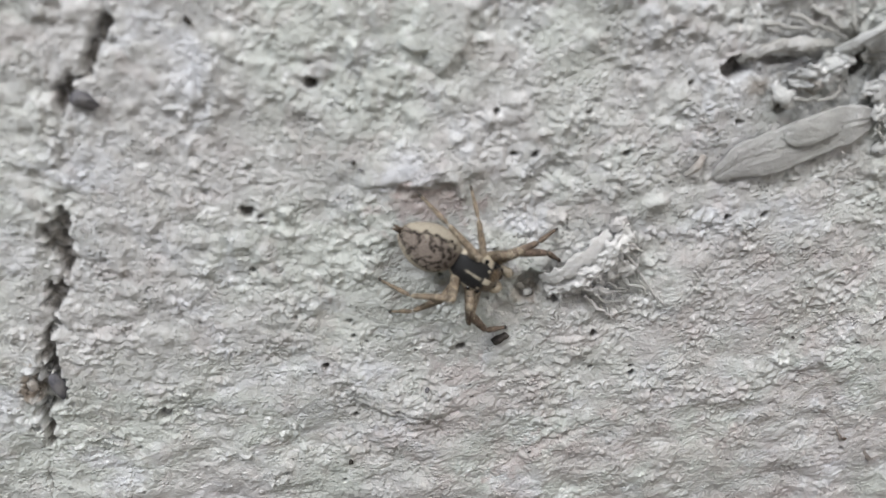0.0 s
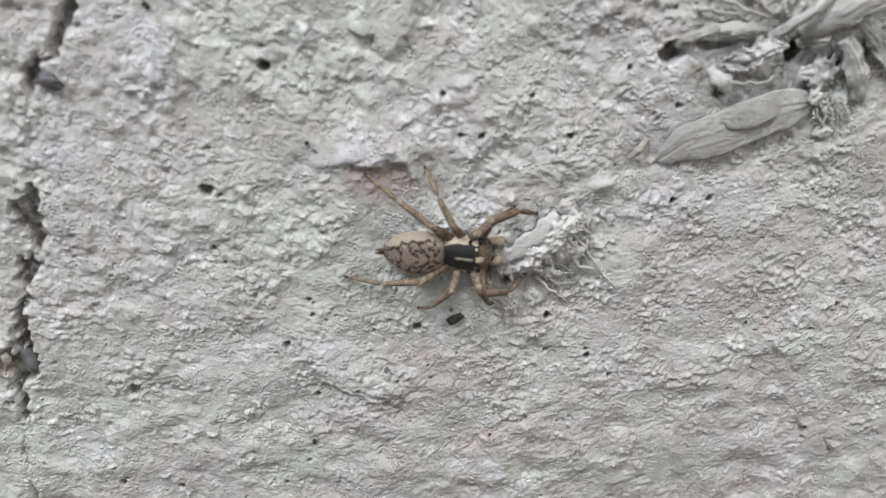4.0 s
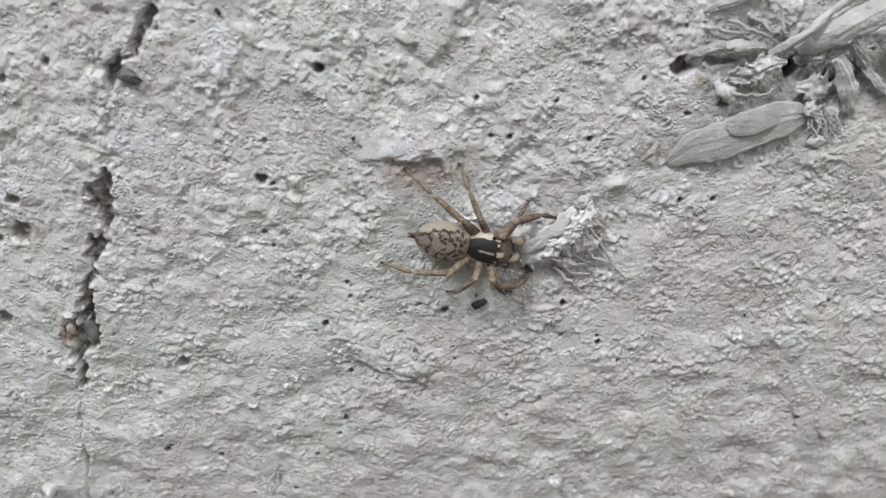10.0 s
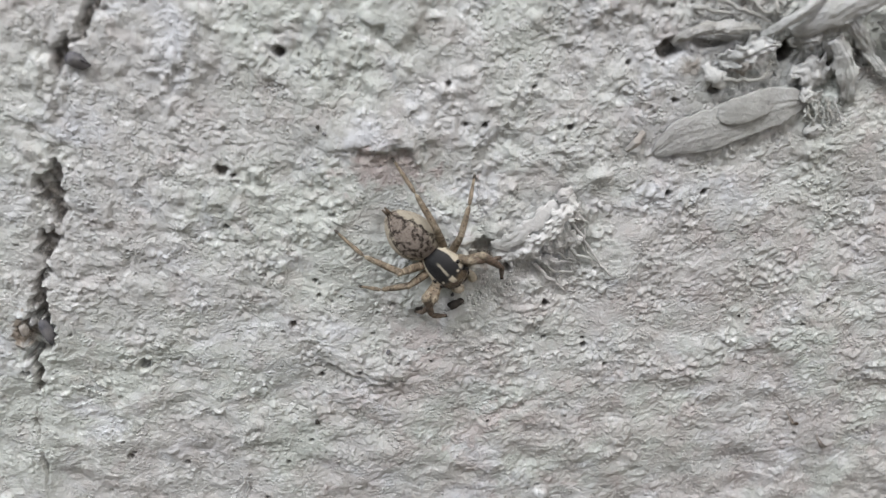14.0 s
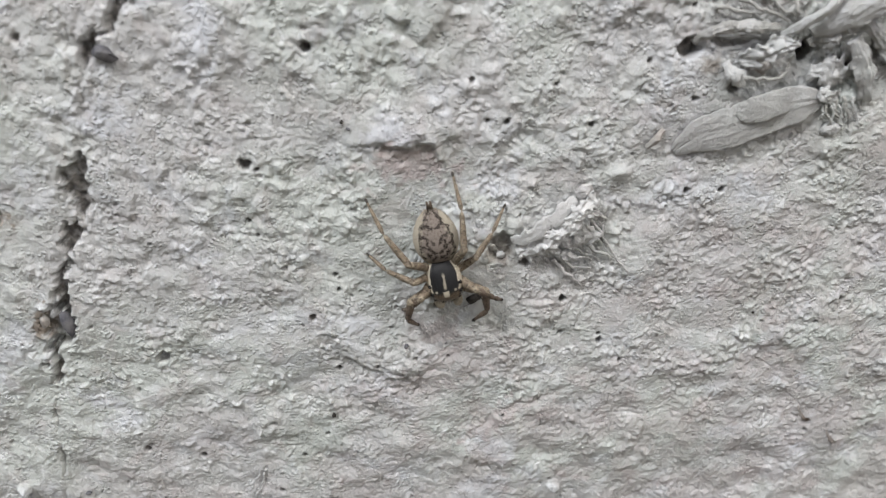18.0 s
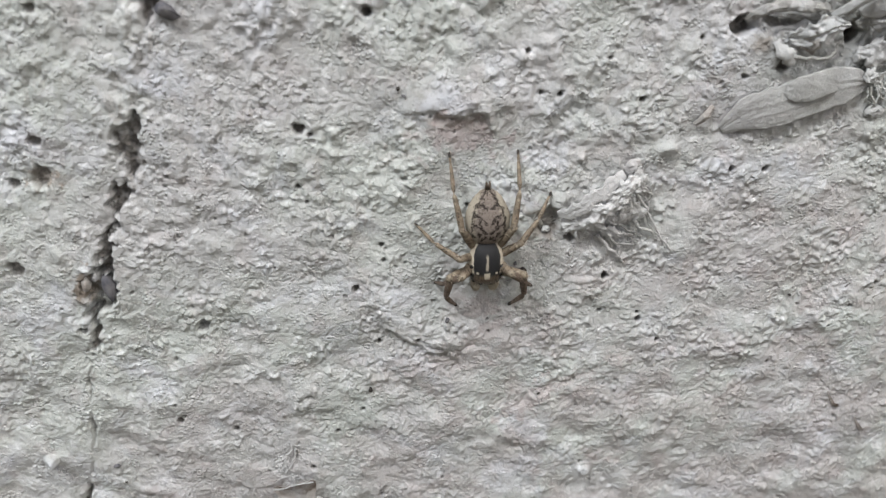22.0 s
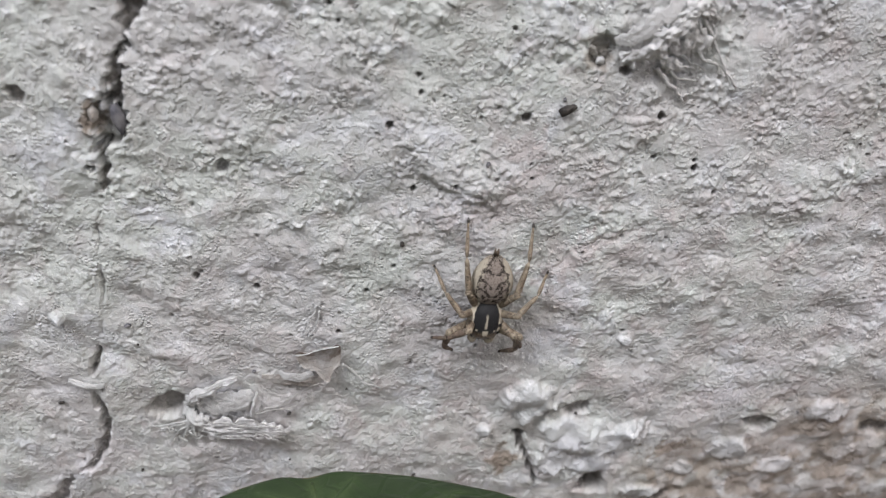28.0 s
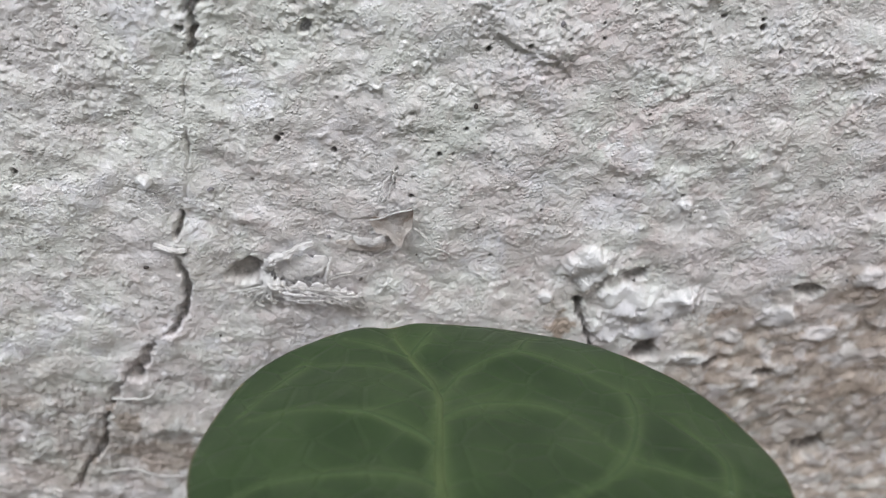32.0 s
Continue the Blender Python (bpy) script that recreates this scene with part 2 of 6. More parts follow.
def make_abdomen():
    """Pinkish beige with a mirror-image lacework of dark brown strokes on the back and cream flanks."""
    mat, nt, bsdf = material("spider_abdomen", 0.7, 0.25)
    vec = coords(nt, (1000, 1000, 1000))
    x, y = axis(nt, vec, 0), calc(nt, "ABSOLUTE", axis(nt, vec, 1))
    comb = nt.nodes.new("ShaderNodeCombineXYZ")
    nt.links.new(x, comb.inputs[0])
    nt.links.new(y, comb.inputs[1])
    wob = nt.nodes.new("ShaderNodeTexNoise")
    wob.inputs["Scale"].default_value, wob.inputs["Detail"].default_value = 4.2, 5
    nt.links.new(vec, wob.inputs["Vector"])

    def vmath(op, a, b=None, c=None):
        m = nt.nodes.new("ShaderNodeVectorMath")
        m.operation = op
        for value, sock in zip((a, b, c), m.inputs):
            if isinstance(value, tuple):
                sock.default_value = value
            elif value is not None:
                nt.links.new(value, sock)
        return m

    bent = vmath("MULTIPLY_ADD", vmath("SUBTRACT", wob.outputs["Color"], (0.5, 0.5, 0.5)).outputs[0], (0.60, 0.60, 0), comb.outputs[0]).outputs[0]
    near = None
    for line in STROKES:
        for a, b in zip(line[:-1], line[1:]):
            ax, bx = (a[0], a[1], 0.0), (b[0] - a[0], b[1] - a[1], 0.0)
            pa = vmath("SUBTRACT", bent, ax).outputs[0]
            run = calc(nt, "DIVIDE", vmath("DOT_PRODUCT", pa, bx).outputs["Value"], bx[0] ** 2 + bx[1] ** 2, True)
            foot = nt.nodes.new("ShaderNodeVectorMath")
            foot.operation = "SCALE"
            foot.inputs[0].default_value = bx
            nt.links.new(run, foot.inputs["Scale"])
            d = vmath("DISTANCE", pa, foot.outputs[0]).outputs["Value"]
            near = d if near is None else calc(nt, "MINIMUM", near, d)
    swell = calc(nt, "MULTIPLY", calc(nt, "SUBTRACT", noise_tex(nt, vec, 2.6, 4, 0.65), 0.46), 0.55)
    ink = calc(nt, "MULTIPLY", ramp(nt, calc(nt, "ADD", near, swell), [(0.09, 1.0), (0.17, 0.0)]), ramp(nt, noise_tex(nt, vec, 9.0, 3, 0.7), [(0.36, 0.25), (0.50, 1.0)]))
    hair = noise_tex(nt, coords(nt, (1800, 5000, 5000)), 2.2, 5, 0.7)
    beige = mix(nt, hair, (0.15, 0.122, 0.105), (0.36, 0.31, 0.27))
    pale = mix(nt, hair, (0.30, 0.265, 0.21), (0.50, 0.45, 0.365))
    reach = calc(nt, "ADD", axis(nt, bent, 1), calc(nt, "MULTIPLY", calc(nt, "ABSOLUTE", calc(nt, "ADD", x, 3.6)), 0.30))
    col = mix(nt, band(nt, reach, 1.34, 9.0, 0.12), beige, pale)
    flecks = ramp(nt, noise_tex(nt, vec, 4.5, 4, 0.7), [(0.54, 0.0), (0.61, 1.0)])
    col = mix(nt, calc(nt, "MULTIPLY", calc(nt, "MULTIPLY", flecks, band(nt, reach, -9.0, 1.5, 0.2)), 0.7), col, (0.07, 0.052, 0.042))
    dust = ramp(nt, noise_tex(nt, vec, 10.0, 3, 0.7), [(0.55, 0.0), (0.62, 1.0)])
    col = mix(nt, calc(nt, "MULTIPLY", calc(nt, "MULTIPLY", dust, band(nt, reach, -9.0, 1.4, 0.2)), 0.6), col, (0.055, 0.040, 0.032))
    col = mix(nt, ink, col, (0.020, 0.014, 0.011))
    rear = band(nt, x, -7.4, -6.30, 0.1)
    col = mix(nt, rear, col, (0.04, 0.028, 0.02))
    nt.links.new(col, bsdf.inputs["Base Color"])
    bump(nt, bsdf, hair, 0.00012, 0.8)
    return mat


def make_leg(name, light, dark, tip):
    """Straw-coloured with brown rings and specks; x runs along the limb from 0 to 1."""
    mat, nt, bsdf = material(name, 0.6, 0.3)
    vec = coords(nt, (1000, 1000, 1000))
    hair = noise_tex(nt, coords(nt, (700, 4000, 4000)), 2.0, 4, 0.7)
    patch = ramp(nt, noise_tex(nt, vec, 1.6, 3), [(0.42, 0.0), (0.60, 1.0)])
    col = mix(nt, patch, mix(nt, hair, tuple(0.6 * c for c in light), light), dark)
    rings = ramp(nt, calc(nt, "ADD", calc(nt, "MULTIPLY", calc(nt, "SINE", calc(nt, "MULTIPLY", axis(nt, vec, 0), 5.2)), 0.5), noise_tex(nt, vec, 3.0, 3)), [(0.62, 0.0), (0.85, 1.0)])
    col = mix(nt, calc(nt, "MULTIPLY", rings, 0.6), col, tuple(0.55 * c for c in dark))
    specks = ramp(nt, noise_tex(nt, vec, 5.0, 2), [(0.56, 0.0), (0.61, 1.0)])
    col = mix(nt, calc(nt, "MULTIPLY", specks, 0.9), col, (0.045, 0.034, 0.026))
    lights = ramp(nt, noise_tex(nt, vec, 3.4, 4, 0.7), [(0.56, 0.0), (0.66, 1.0)])
    col = mix(nt, calc(nt, "MULTIPLY", lights, 0.35), col, (0.48, 0.42, 0.34))
    if tip:
        col = mix(nt, band(nt, axis(nt, vec, 0), tip, 9.0, 0.12), col, (0.025, 0.02, 0.017))
    nt.links.new(col, bsdf.inputs["Base Color"])
    bump(nt, bsdf, hair, 0.00006, 0.8)
    return mat


def make_leaf():
    mat, nt, bsdf = material("leaf_green", 0.42, 0.4)
    vec = coords(nt)
    col = mix(nt, ramp(nt, noise_tex(nt, vec, 150, 5), [(0.35, 0.0), (0.68, 1.0)]), (0.013, 0.030, 0.008), (0.028, 0.052, 0.017))
    vor = nt.nodes.new("ShaderNodeTexVoronoi")
    vor.feature = "DISTANCE_TO_EDGE"
    vor.inputs["Scale"].default_value = 330
    nt.links.new(vec, vor.inputs["Vector"])
    net = ramp(nt, vor.outputs["Distance"], [(0.0, 1.0), (0.10, 0.0)])
    col = mix(nt, calc(nt, "MULTIPLY", net, 0.05), col, (0.08, 0.13, 0.05))
    col = mix(nt, calc(nt, "MULTIPLY", attribute(nt, "vein"), 0.9), col, (0.060, 0.095, 0.034))
    dust = ramp(nt, noise_tex(nt, vec, 420, 5, 0.65), [(0.52, 0.0), (0.75, 1.0)])
    col = mix(nt, calc(nt, "MULTIPLY", dust, 0.12), col, (0.10, 0.11, 0.08))
    nt.links.new(col, bsdf.inputs["Base Color"])
    bump(nt, bsdf, calc(nt, "ADD", noise_tex(nt, vec, 300, 4), calc(nt, "MULTIPLY", net, -0.5)), 0.0002, 0.6)
    return mat


WALL_PAINT = make_wall_paint()
FLAKE = make_flake_paint("loose_paint", (0.56, 0.56, 0.555), 0.6)
FLAKE_WHITE = make_flake_paint("chalky_white_paint", (0.70, 0.695, 0.69), 0.85)
FLAKE_BACK = make_flake_paint("paint_back", (0.37, 0.335, 0.305), 1.0)
FLAKE_PINK = make_flake_paint("pinkish_paint", (0.60, 0.575, 0.57), 0.8)
FLAKE_STAIN = make_flake_paint("stained_paint_back", (0.17, 0.13, 0.105), 1.0)
STRAW = make_flake_paint("painted_straw", (0.40, 0.395, 0.385), 0.85)
FIBRE = make_flake_paint("painted_fibre", (0.36, 0.35, 0.325), 0.8)
GRIT = make_plain("dark_grit", (0.022, 0.020, 0.019), (0.07, 0.062, 0.056), 1800, 0.8, 0.3, 0.08)
SLATE = make_plain("slate_grit", (0.07, 0.07, 0.085), (0.20, 0.195, 0.20), 900, 0.75, 0.3, 0.1)
SOIL = make_plain("garden_soil", (0.05, 0.04, 0.03), (0.12, 0.10, 0.07), 14, 0.95, 0.2, 8)
CARAPACE, ABDOMEN = make_carapace(), make_abdomen()
LEG_PALE = make_leg("leg_pale", (0.37, 0.315, 0.235), (0.20, 0.155, 0.11), 0)
LEG_TIP = make_leg("leg_pale_foot", (0.36, 0.30, 0.22), (0.20, 0.155, 0.11), 0)
LEG_DARK = make_leg("leg_dark", (0.25, 0.19, 0.145), (0.13, 0.095, 0.073), 0)
HAIR_PALE = make_plain("hair_pale", (0.30, 0.25, 0.19), (0.50, 0.44, 0.36), 3000, 0.6, 0.3, 0)
HAIR_DARK = make_plain("hair_dark", (0.05, 0.04, 0.035), (0.12, 0.095, 0.08), 3000, 0.6, 0.3, 0)
PALP = make_plain("palp_cream", (0.36, 0.31, 0.24), (0.58, 0.52, 0.42), 2500, 0.7, 0.25, 0.05)
JAW = make_plain("jaw_brown", (0.05, 0.035, 0.028), (0.15, 0.11, 0.08), 2500, 0.5, 0.4, 0.04)
EYE, _n, _b = material("eye_black", 0.08, 0.6)
_b.inputs["Base Color"].default_value = (0.006, 0.005, 0.005, 1)
SPINNERET = make_plain("spinneret_brown", (0.04, 0.03, 0.022), (0.12, 0.09, 0.065), 3000, 0.7, 0.3, 0.04)
LEAF = make_leaf()
RIM = make_plain("leaf_edge_brown", (0.05, 0.055, 0.022), (0.13, 0.11, 0.06), 700, 0.6, 0.3, 0.05)
VEIN = make_plain("vein_green", (0.026, 0.050, 0.017), (0.036, 0.064, 0.023), 600, 0.5, 0.4, 0.05)
MIDRIB = make_plain("midrib_green", (0.040, 0.066, 0.022), (0.058, 0.086, 0.031), 500, 0.5, 0.4, 0.05)


# ---- mesh helpers ----
def fall_back(v):
    """How far the wall falls back from its upright plane, in mm: it bellies out a little in the middle."""
    low, top = np.maximum(0.0, -12.0 - v), np.maximum(0.0, v - 1.0)
    low, top = np.minimum(low, 58.0), np.minimum(top, 18.0)
    return 0.00130 * low * low + 0.0022 * top * top


def sink(v):
    """How far the places on the lower wall drop as it falls back."""
    return np.minimum(0.95, 0.70 + 0.012 * np.maximum(0.0, -38.0 - v)) * fall_back(v) * (v < 0)


def at(u, v, h=0.0):
    """A place on the wall in metres: u, v and the height h over its face, in mm."""
    back = float(fall_back(v))
    return Vector((u * MM, (back - h) * MM, BASE + (v - float(sink(v))) * MM))


def obj(name, verts, faces, mat, parent=None, label="", smooth=True, mats=None, index=None):
    me = bpy.data.meshes.new(name)
    me.from_pydata(verts, [], faces)
    for m in (mats or [mat]):
        me.materials.append(m)
    if smooth:
        me.polygons.foreach_set("use_smooth", [True] * len(faces))
    if index:
        me.polygons.foreach_set("material_index", index)
    me.update()
    ob = new(name, me)
    ob.parent = parent
    if label:
        ob["label"] = label
    return ob


def tube(points, radii, sides=8, flat=1.0, up=Vector((0, -1, 0))):
    """A closed tube of rings along points, with a radius each; flat squeezes it along up."""
    pts = [Vector([float(c) for c in p]) for p in points]
    verts, faces = [], []
    for i, p in enumerate(pts):
        d = (pts[min(i + 1, len(pts) - 1)] - pts[max(i - 1, 0)]).normalized()
        side = d.cross(up)
        side = side.normalized() if side.length > 1e-6 else Vector((1, 0, 0))
        top = side.cross(d).normalized()
        for k in range(sides):
            a = 2 * math.pi * k / sides
            verts.append(p + float(radii[i]) * (math.cos(a) * side + flat * math.sin(a) * top))
    for i in range(len(pts) - 1):
        for k in range(sides):
            a, b = i * sides + k, i * sides + (k + 1) % sides
            faces.append((a, b, b + sides, a + sides))
    faces.append(tuple(range(sides - 1, -1, -1)))
    faces.append(tuple(range((len(pts) - 1) * sides, len(pts) * sides)))
    return verts, faces


def smooth_line(points, steps):
    """A Catmull-Rom line through points of any size, as many steps to each stretch."""
    p = [np.array(q, float) for q in points]
    p = [2 * p[0] - p[1]] + p + [2 * p[-1] - p[-2]]
    out = []
    for i in range(1, len(p) - 2):
        for s in range(steps):
            t = s / steps
            a, b, c, d = p[i - 1:i + 3]
            out.append(0.5 * (2 * b + (c - a) * t + (2 * a - 5 * b + 4 * c - d) * t * t + (3 * b - a - 3 * c + d) * t ** 3))
    out.append(p[-2])
    return out


# ---- noise on the wall's plane ----
def gnoise(u, v, seed):
    iu, iv = np.floor(u).astype(np.int64), np.floor(v).astype(np.int64)
    fu, fv = (u - iu).astype(np.float32), (v - iv).astype(np.float32)
    su, sv = fu * fu * fu * (fu * (fu * 6 - 15) + 10), fv * fv * fv * (fv * (fv * 6 - 15) + 10)

    def corner(a, b):
        h = ((iu + a) * 374761393 + (iv + b) * 668265263 + seed * 974711) & 0xFFFFFFFF
        h = ((h ^ (h >> 13)) * 1274126177) & 0xFFFFFFFF
        ang = ((h ^ (h >> 16)) & 0xFFFF).astype(np.float32) * np.float32(2 * math.pi / 65536)
        return np.cos(ang) * (fu - a) + np.sin(ang) * (fv - b)
    top = corner(0, 0) * (1 - su) + corner(1, 0) * su
    low = corner(0, 1) * (1 - su) + corner(1, 1) * su
    return 1.5 * (top * (1 - sv) + low * sv)


def fbm(u, v, size, octaves, seed, gain=0.5):
    out, amp = 0, 1.0
    for k in range(octaves):
        out = out + amp * gnoise(u / size, v / size, seed + 17 * k)
        size, amp = size / 2.03, amp * gain
    return out


def grains(u, v, size, seed):
    """Rounded grains of uneven height, a few to a cell of that size."""
    u, v = u / size, v / size
    iu, iv = np.floor(u).astype(np.int64), np.floor(v).astype(np.int64)
    out = np.zeros_like(u, dtype=np.float32)
    for a in (-1, 0, 1):
        for b in (-1, 0, 1):
            h = ((iu + a) * 374761393 + (iv + b) * 668265263 + seed * 974711) & 0xFFFFFFFF
            h = ((h ^ (h >> 13)) * 1274126177) & 0xFFFFFFFF
            h ^= h >> 16
            x, y, tall = (h & 1023) / 1023.0, (h >> 10 & 1023) / 1023.0, (h >> 20 & 1023) / 1023.0
            d2 = (u - iu - a - x) ** 2 + (v - iv - b - y) ** 2
            out = np.maximum(out, (tall * np.clip(1 - d2 / (0.25 + 0.4 * tall), 0, 1)).astype(np.float32))
    return out


def beads(u, v, size, seed, fill=1.0):
    """Soft rounded beads of uneven height that run into one another; fill is the share of cells that hold one."""
    u, v = u / size, v / size
    iu, iv = np.floor(u).astype(np.int64), np.floor(v).astype(np.int64)
    out = np.zeros_like(u, dtype=np.float32)
    for a in (-1, 0, 1):
        for b in (-1, 0, 1):
            h = ((iu + a) * 374761393 + (iv + b) * 668265263 + seed * 974711) & 0xFFFFFFFF
            h = ((h ^ (h >> 13)) * 1274126177) & 0xFFFFFFFF
            h ^= h >> 16
            x, y, tall = (h & 1023) / 1023.0, (h >> 10 & 1023) / 1023.0, (h >> 20 & 1023) / 1023.0
            d2 = (u - iu - a - x) ** 2 + (v - iv - b - y) ** 2
            out += (np.maximum(0, tall - (1 - fill)) * np.clip(1 - d2 / (0.30 + 0.55 * tall), 0, 1) ** 2).astype(np.float32)
    return out


def smooth(x, lo, hi):
    t = np.clip((x - lo) / (hi - lo), 0, 1)
    return t * t * (3 - 2 * t)


# ---- the wall ----
U0, U1, V0, V1, STEP = -48.0, 66.0, -82.0, 17.5, 0.10


def spread(lo, hi, far_lo, far_hi):
    """Fine lines from lo to hi and ever wider ones out to the far ends."""
    fine = np.arange(lo, hi + 1e-6, STEP)
    n = 26
    grow = np.linspace(0, 1, n + 1)[1:] ** 4
    return np.concatenate([(lo + (far_lo - lo) * grow)[::-1], fine, hi + (far_hi - hi) * grow])


class Face:
    """The wall's face as a height over a grid, in mm, with stains of three kinds and some painted shade."""

    def __init__(self):
        self.us, self.vs = spread(U0, U1, -1400.0, 1400.0), spread(V0, V1, -BASE / MM, 1700.0)
        self.u, self.v = np.meshgrid(self.us.astype(np.float32), self.vs.astype(np.float32))
        self.h = np.zeros_like(self.u)
        self.dirt_shade, self.pink, self.ochre, self.chalk = (np.zeros_like(self.u) for _ in range(4))

    def window(self, u0, u1, v0, v1):
        a, b = np.searchsorted(self.us, (u0, u1))
        c, d = np.searchsorted(self.vs, (v0, v1))
        return slice(c, d), slice(a, b)

    def near(self, u, v, reach):
        w = self.window(u - reach, u + reach, v - reach, v + reach)
        return w, self.u[w] - u, self.v[w] - v

    def pit(self, u, v, r, depth, dirt_shade=1.0, squash=1.0, turn=0.0, seed=0):
        """A ragged hole; dirt and its own shade are put into the colour."""
        w, du, dv = self.near(u, v, 2.4 * r * max(squash, 1))
        c, s = math.cos(radians(turn)), math.sin(radians(turn))
        x, y = (du * c + dv * s) / squash, dv * c - du * s
        d = np.hypot(x, y) / r * (1 + 0.30 * fbm(du + 31.7 * seed, dv, 1.1 * r, 3, 50 + seed))
        m = 1 - smooth(d, 0.50, 1.10)
        self.h[w] -= depth * m
        self.dirt_shade[w] = np.maximum(self.dirt_shade[w], dirt_shade * (1 - smooth(d, 0.6, 1.0)))

    def bulge(self, u, v, ru, rv, height, turn=0.0, rough=0.25, seed=0, flat=0.0, soft=0.0):
        w, du, dv = self.near(u, v, 1.6 * max(ru, rv))
        c, s = math.cos(radians(turn)), math.sin(radians(turn))
        x, y = (du * c + dv * s) / ru, (dv * c - du * s) / rv
        d = np.hypot(x, y) * (1 + rough * fbm(du + 9.1 * seed, dv, 0.8 * min(ru, rv), 2, 80 + seed))
        m = (1 - smooth(d, 0.75, 1.05)) if flat else np.clip(1 - d * d, 0, 1) ** (0.5 + 0.5 * soft)
        self.h[w] += height * m - 0.15 * m * self.fine[w]
        return w, m

    def stain(self, field, u, v, ru, rv, amount, turn=0.0, seed=0):
        w, du, dv = self.near(u, v, 1.8 * max(ru, rv))
        c, s = math.cos(radians(turn)), math.sin(radians(turn))
        x, y = (du * c + dv * s) / ru, (dv * c - du * s) / rv
        d = np.hypot(x, y) * (1 + 0.6 * fbm(du + 5.3 * seed, dv, 0.8 * min(ru, rv), 4, 120 + seed))
        field[w] = np.maximum(field[w], amount * (1 - smooth(d, 0.5, 1.1)))

    def line(self, points, depth, dirt_shade=1.0, wander=0.35, seed=0, soft=0.25):
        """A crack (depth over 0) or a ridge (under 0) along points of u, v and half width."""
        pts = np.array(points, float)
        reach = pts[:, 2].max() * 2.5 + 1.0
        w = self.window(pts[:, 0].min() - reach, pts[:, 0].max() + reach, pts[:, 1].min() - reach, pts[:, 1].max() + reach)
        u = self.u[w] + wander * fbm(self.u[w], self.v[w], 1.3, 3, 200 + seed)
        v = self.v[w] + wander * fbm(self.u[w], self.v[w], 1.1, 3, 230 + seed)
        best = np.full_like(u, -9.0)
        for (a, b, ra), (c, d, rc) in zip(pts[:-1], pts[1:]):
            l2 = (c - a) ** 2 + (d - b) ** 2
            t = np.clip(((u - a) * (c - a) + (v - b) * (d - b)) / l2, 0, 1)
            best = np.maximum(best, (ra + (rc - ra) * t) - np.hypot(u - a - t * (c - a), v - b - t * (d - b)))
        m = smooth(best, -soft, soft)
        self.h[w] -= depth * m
        self.dirt_shade[w] = np.maximum(self.dirt_shade[w], dirt_shade * smooth(best, -0.05, 0.12))

    def lip(self, points, height, fall, seed=0, under=0.25):
        """A swelling that ends below in a torn edge: it rises over fall mm down to the line and drops there."""
        pts = np.array(points, float)
        w = self.window(pts[0, 0] - 1, pts[-1, 0] + 1, pts[:, 1].min() - 2, pts[:, 1].max() + fall + 2)
        u, v = self.u[w], self.v[w]
        edge = np.interp(u, pts[:, 0], pts[:, 1]) + 0.30 * fbm(u, 0 * u, 2.4, 2, 260 + seed)
        ends = smooth(u, pts[0, 0] - 0.5, pts[0, 0] + 2.0) * (1 - smooth(u, pts[-1, 0] - 2.0, pts[-1, 0] + 0.5))
        above = v - edge
        m = np.where(above > 0, 1 - smooth(above, 0.2, fall), smooth(above, -under, 0.1 * under))
        self.h[w] += height * ends * m


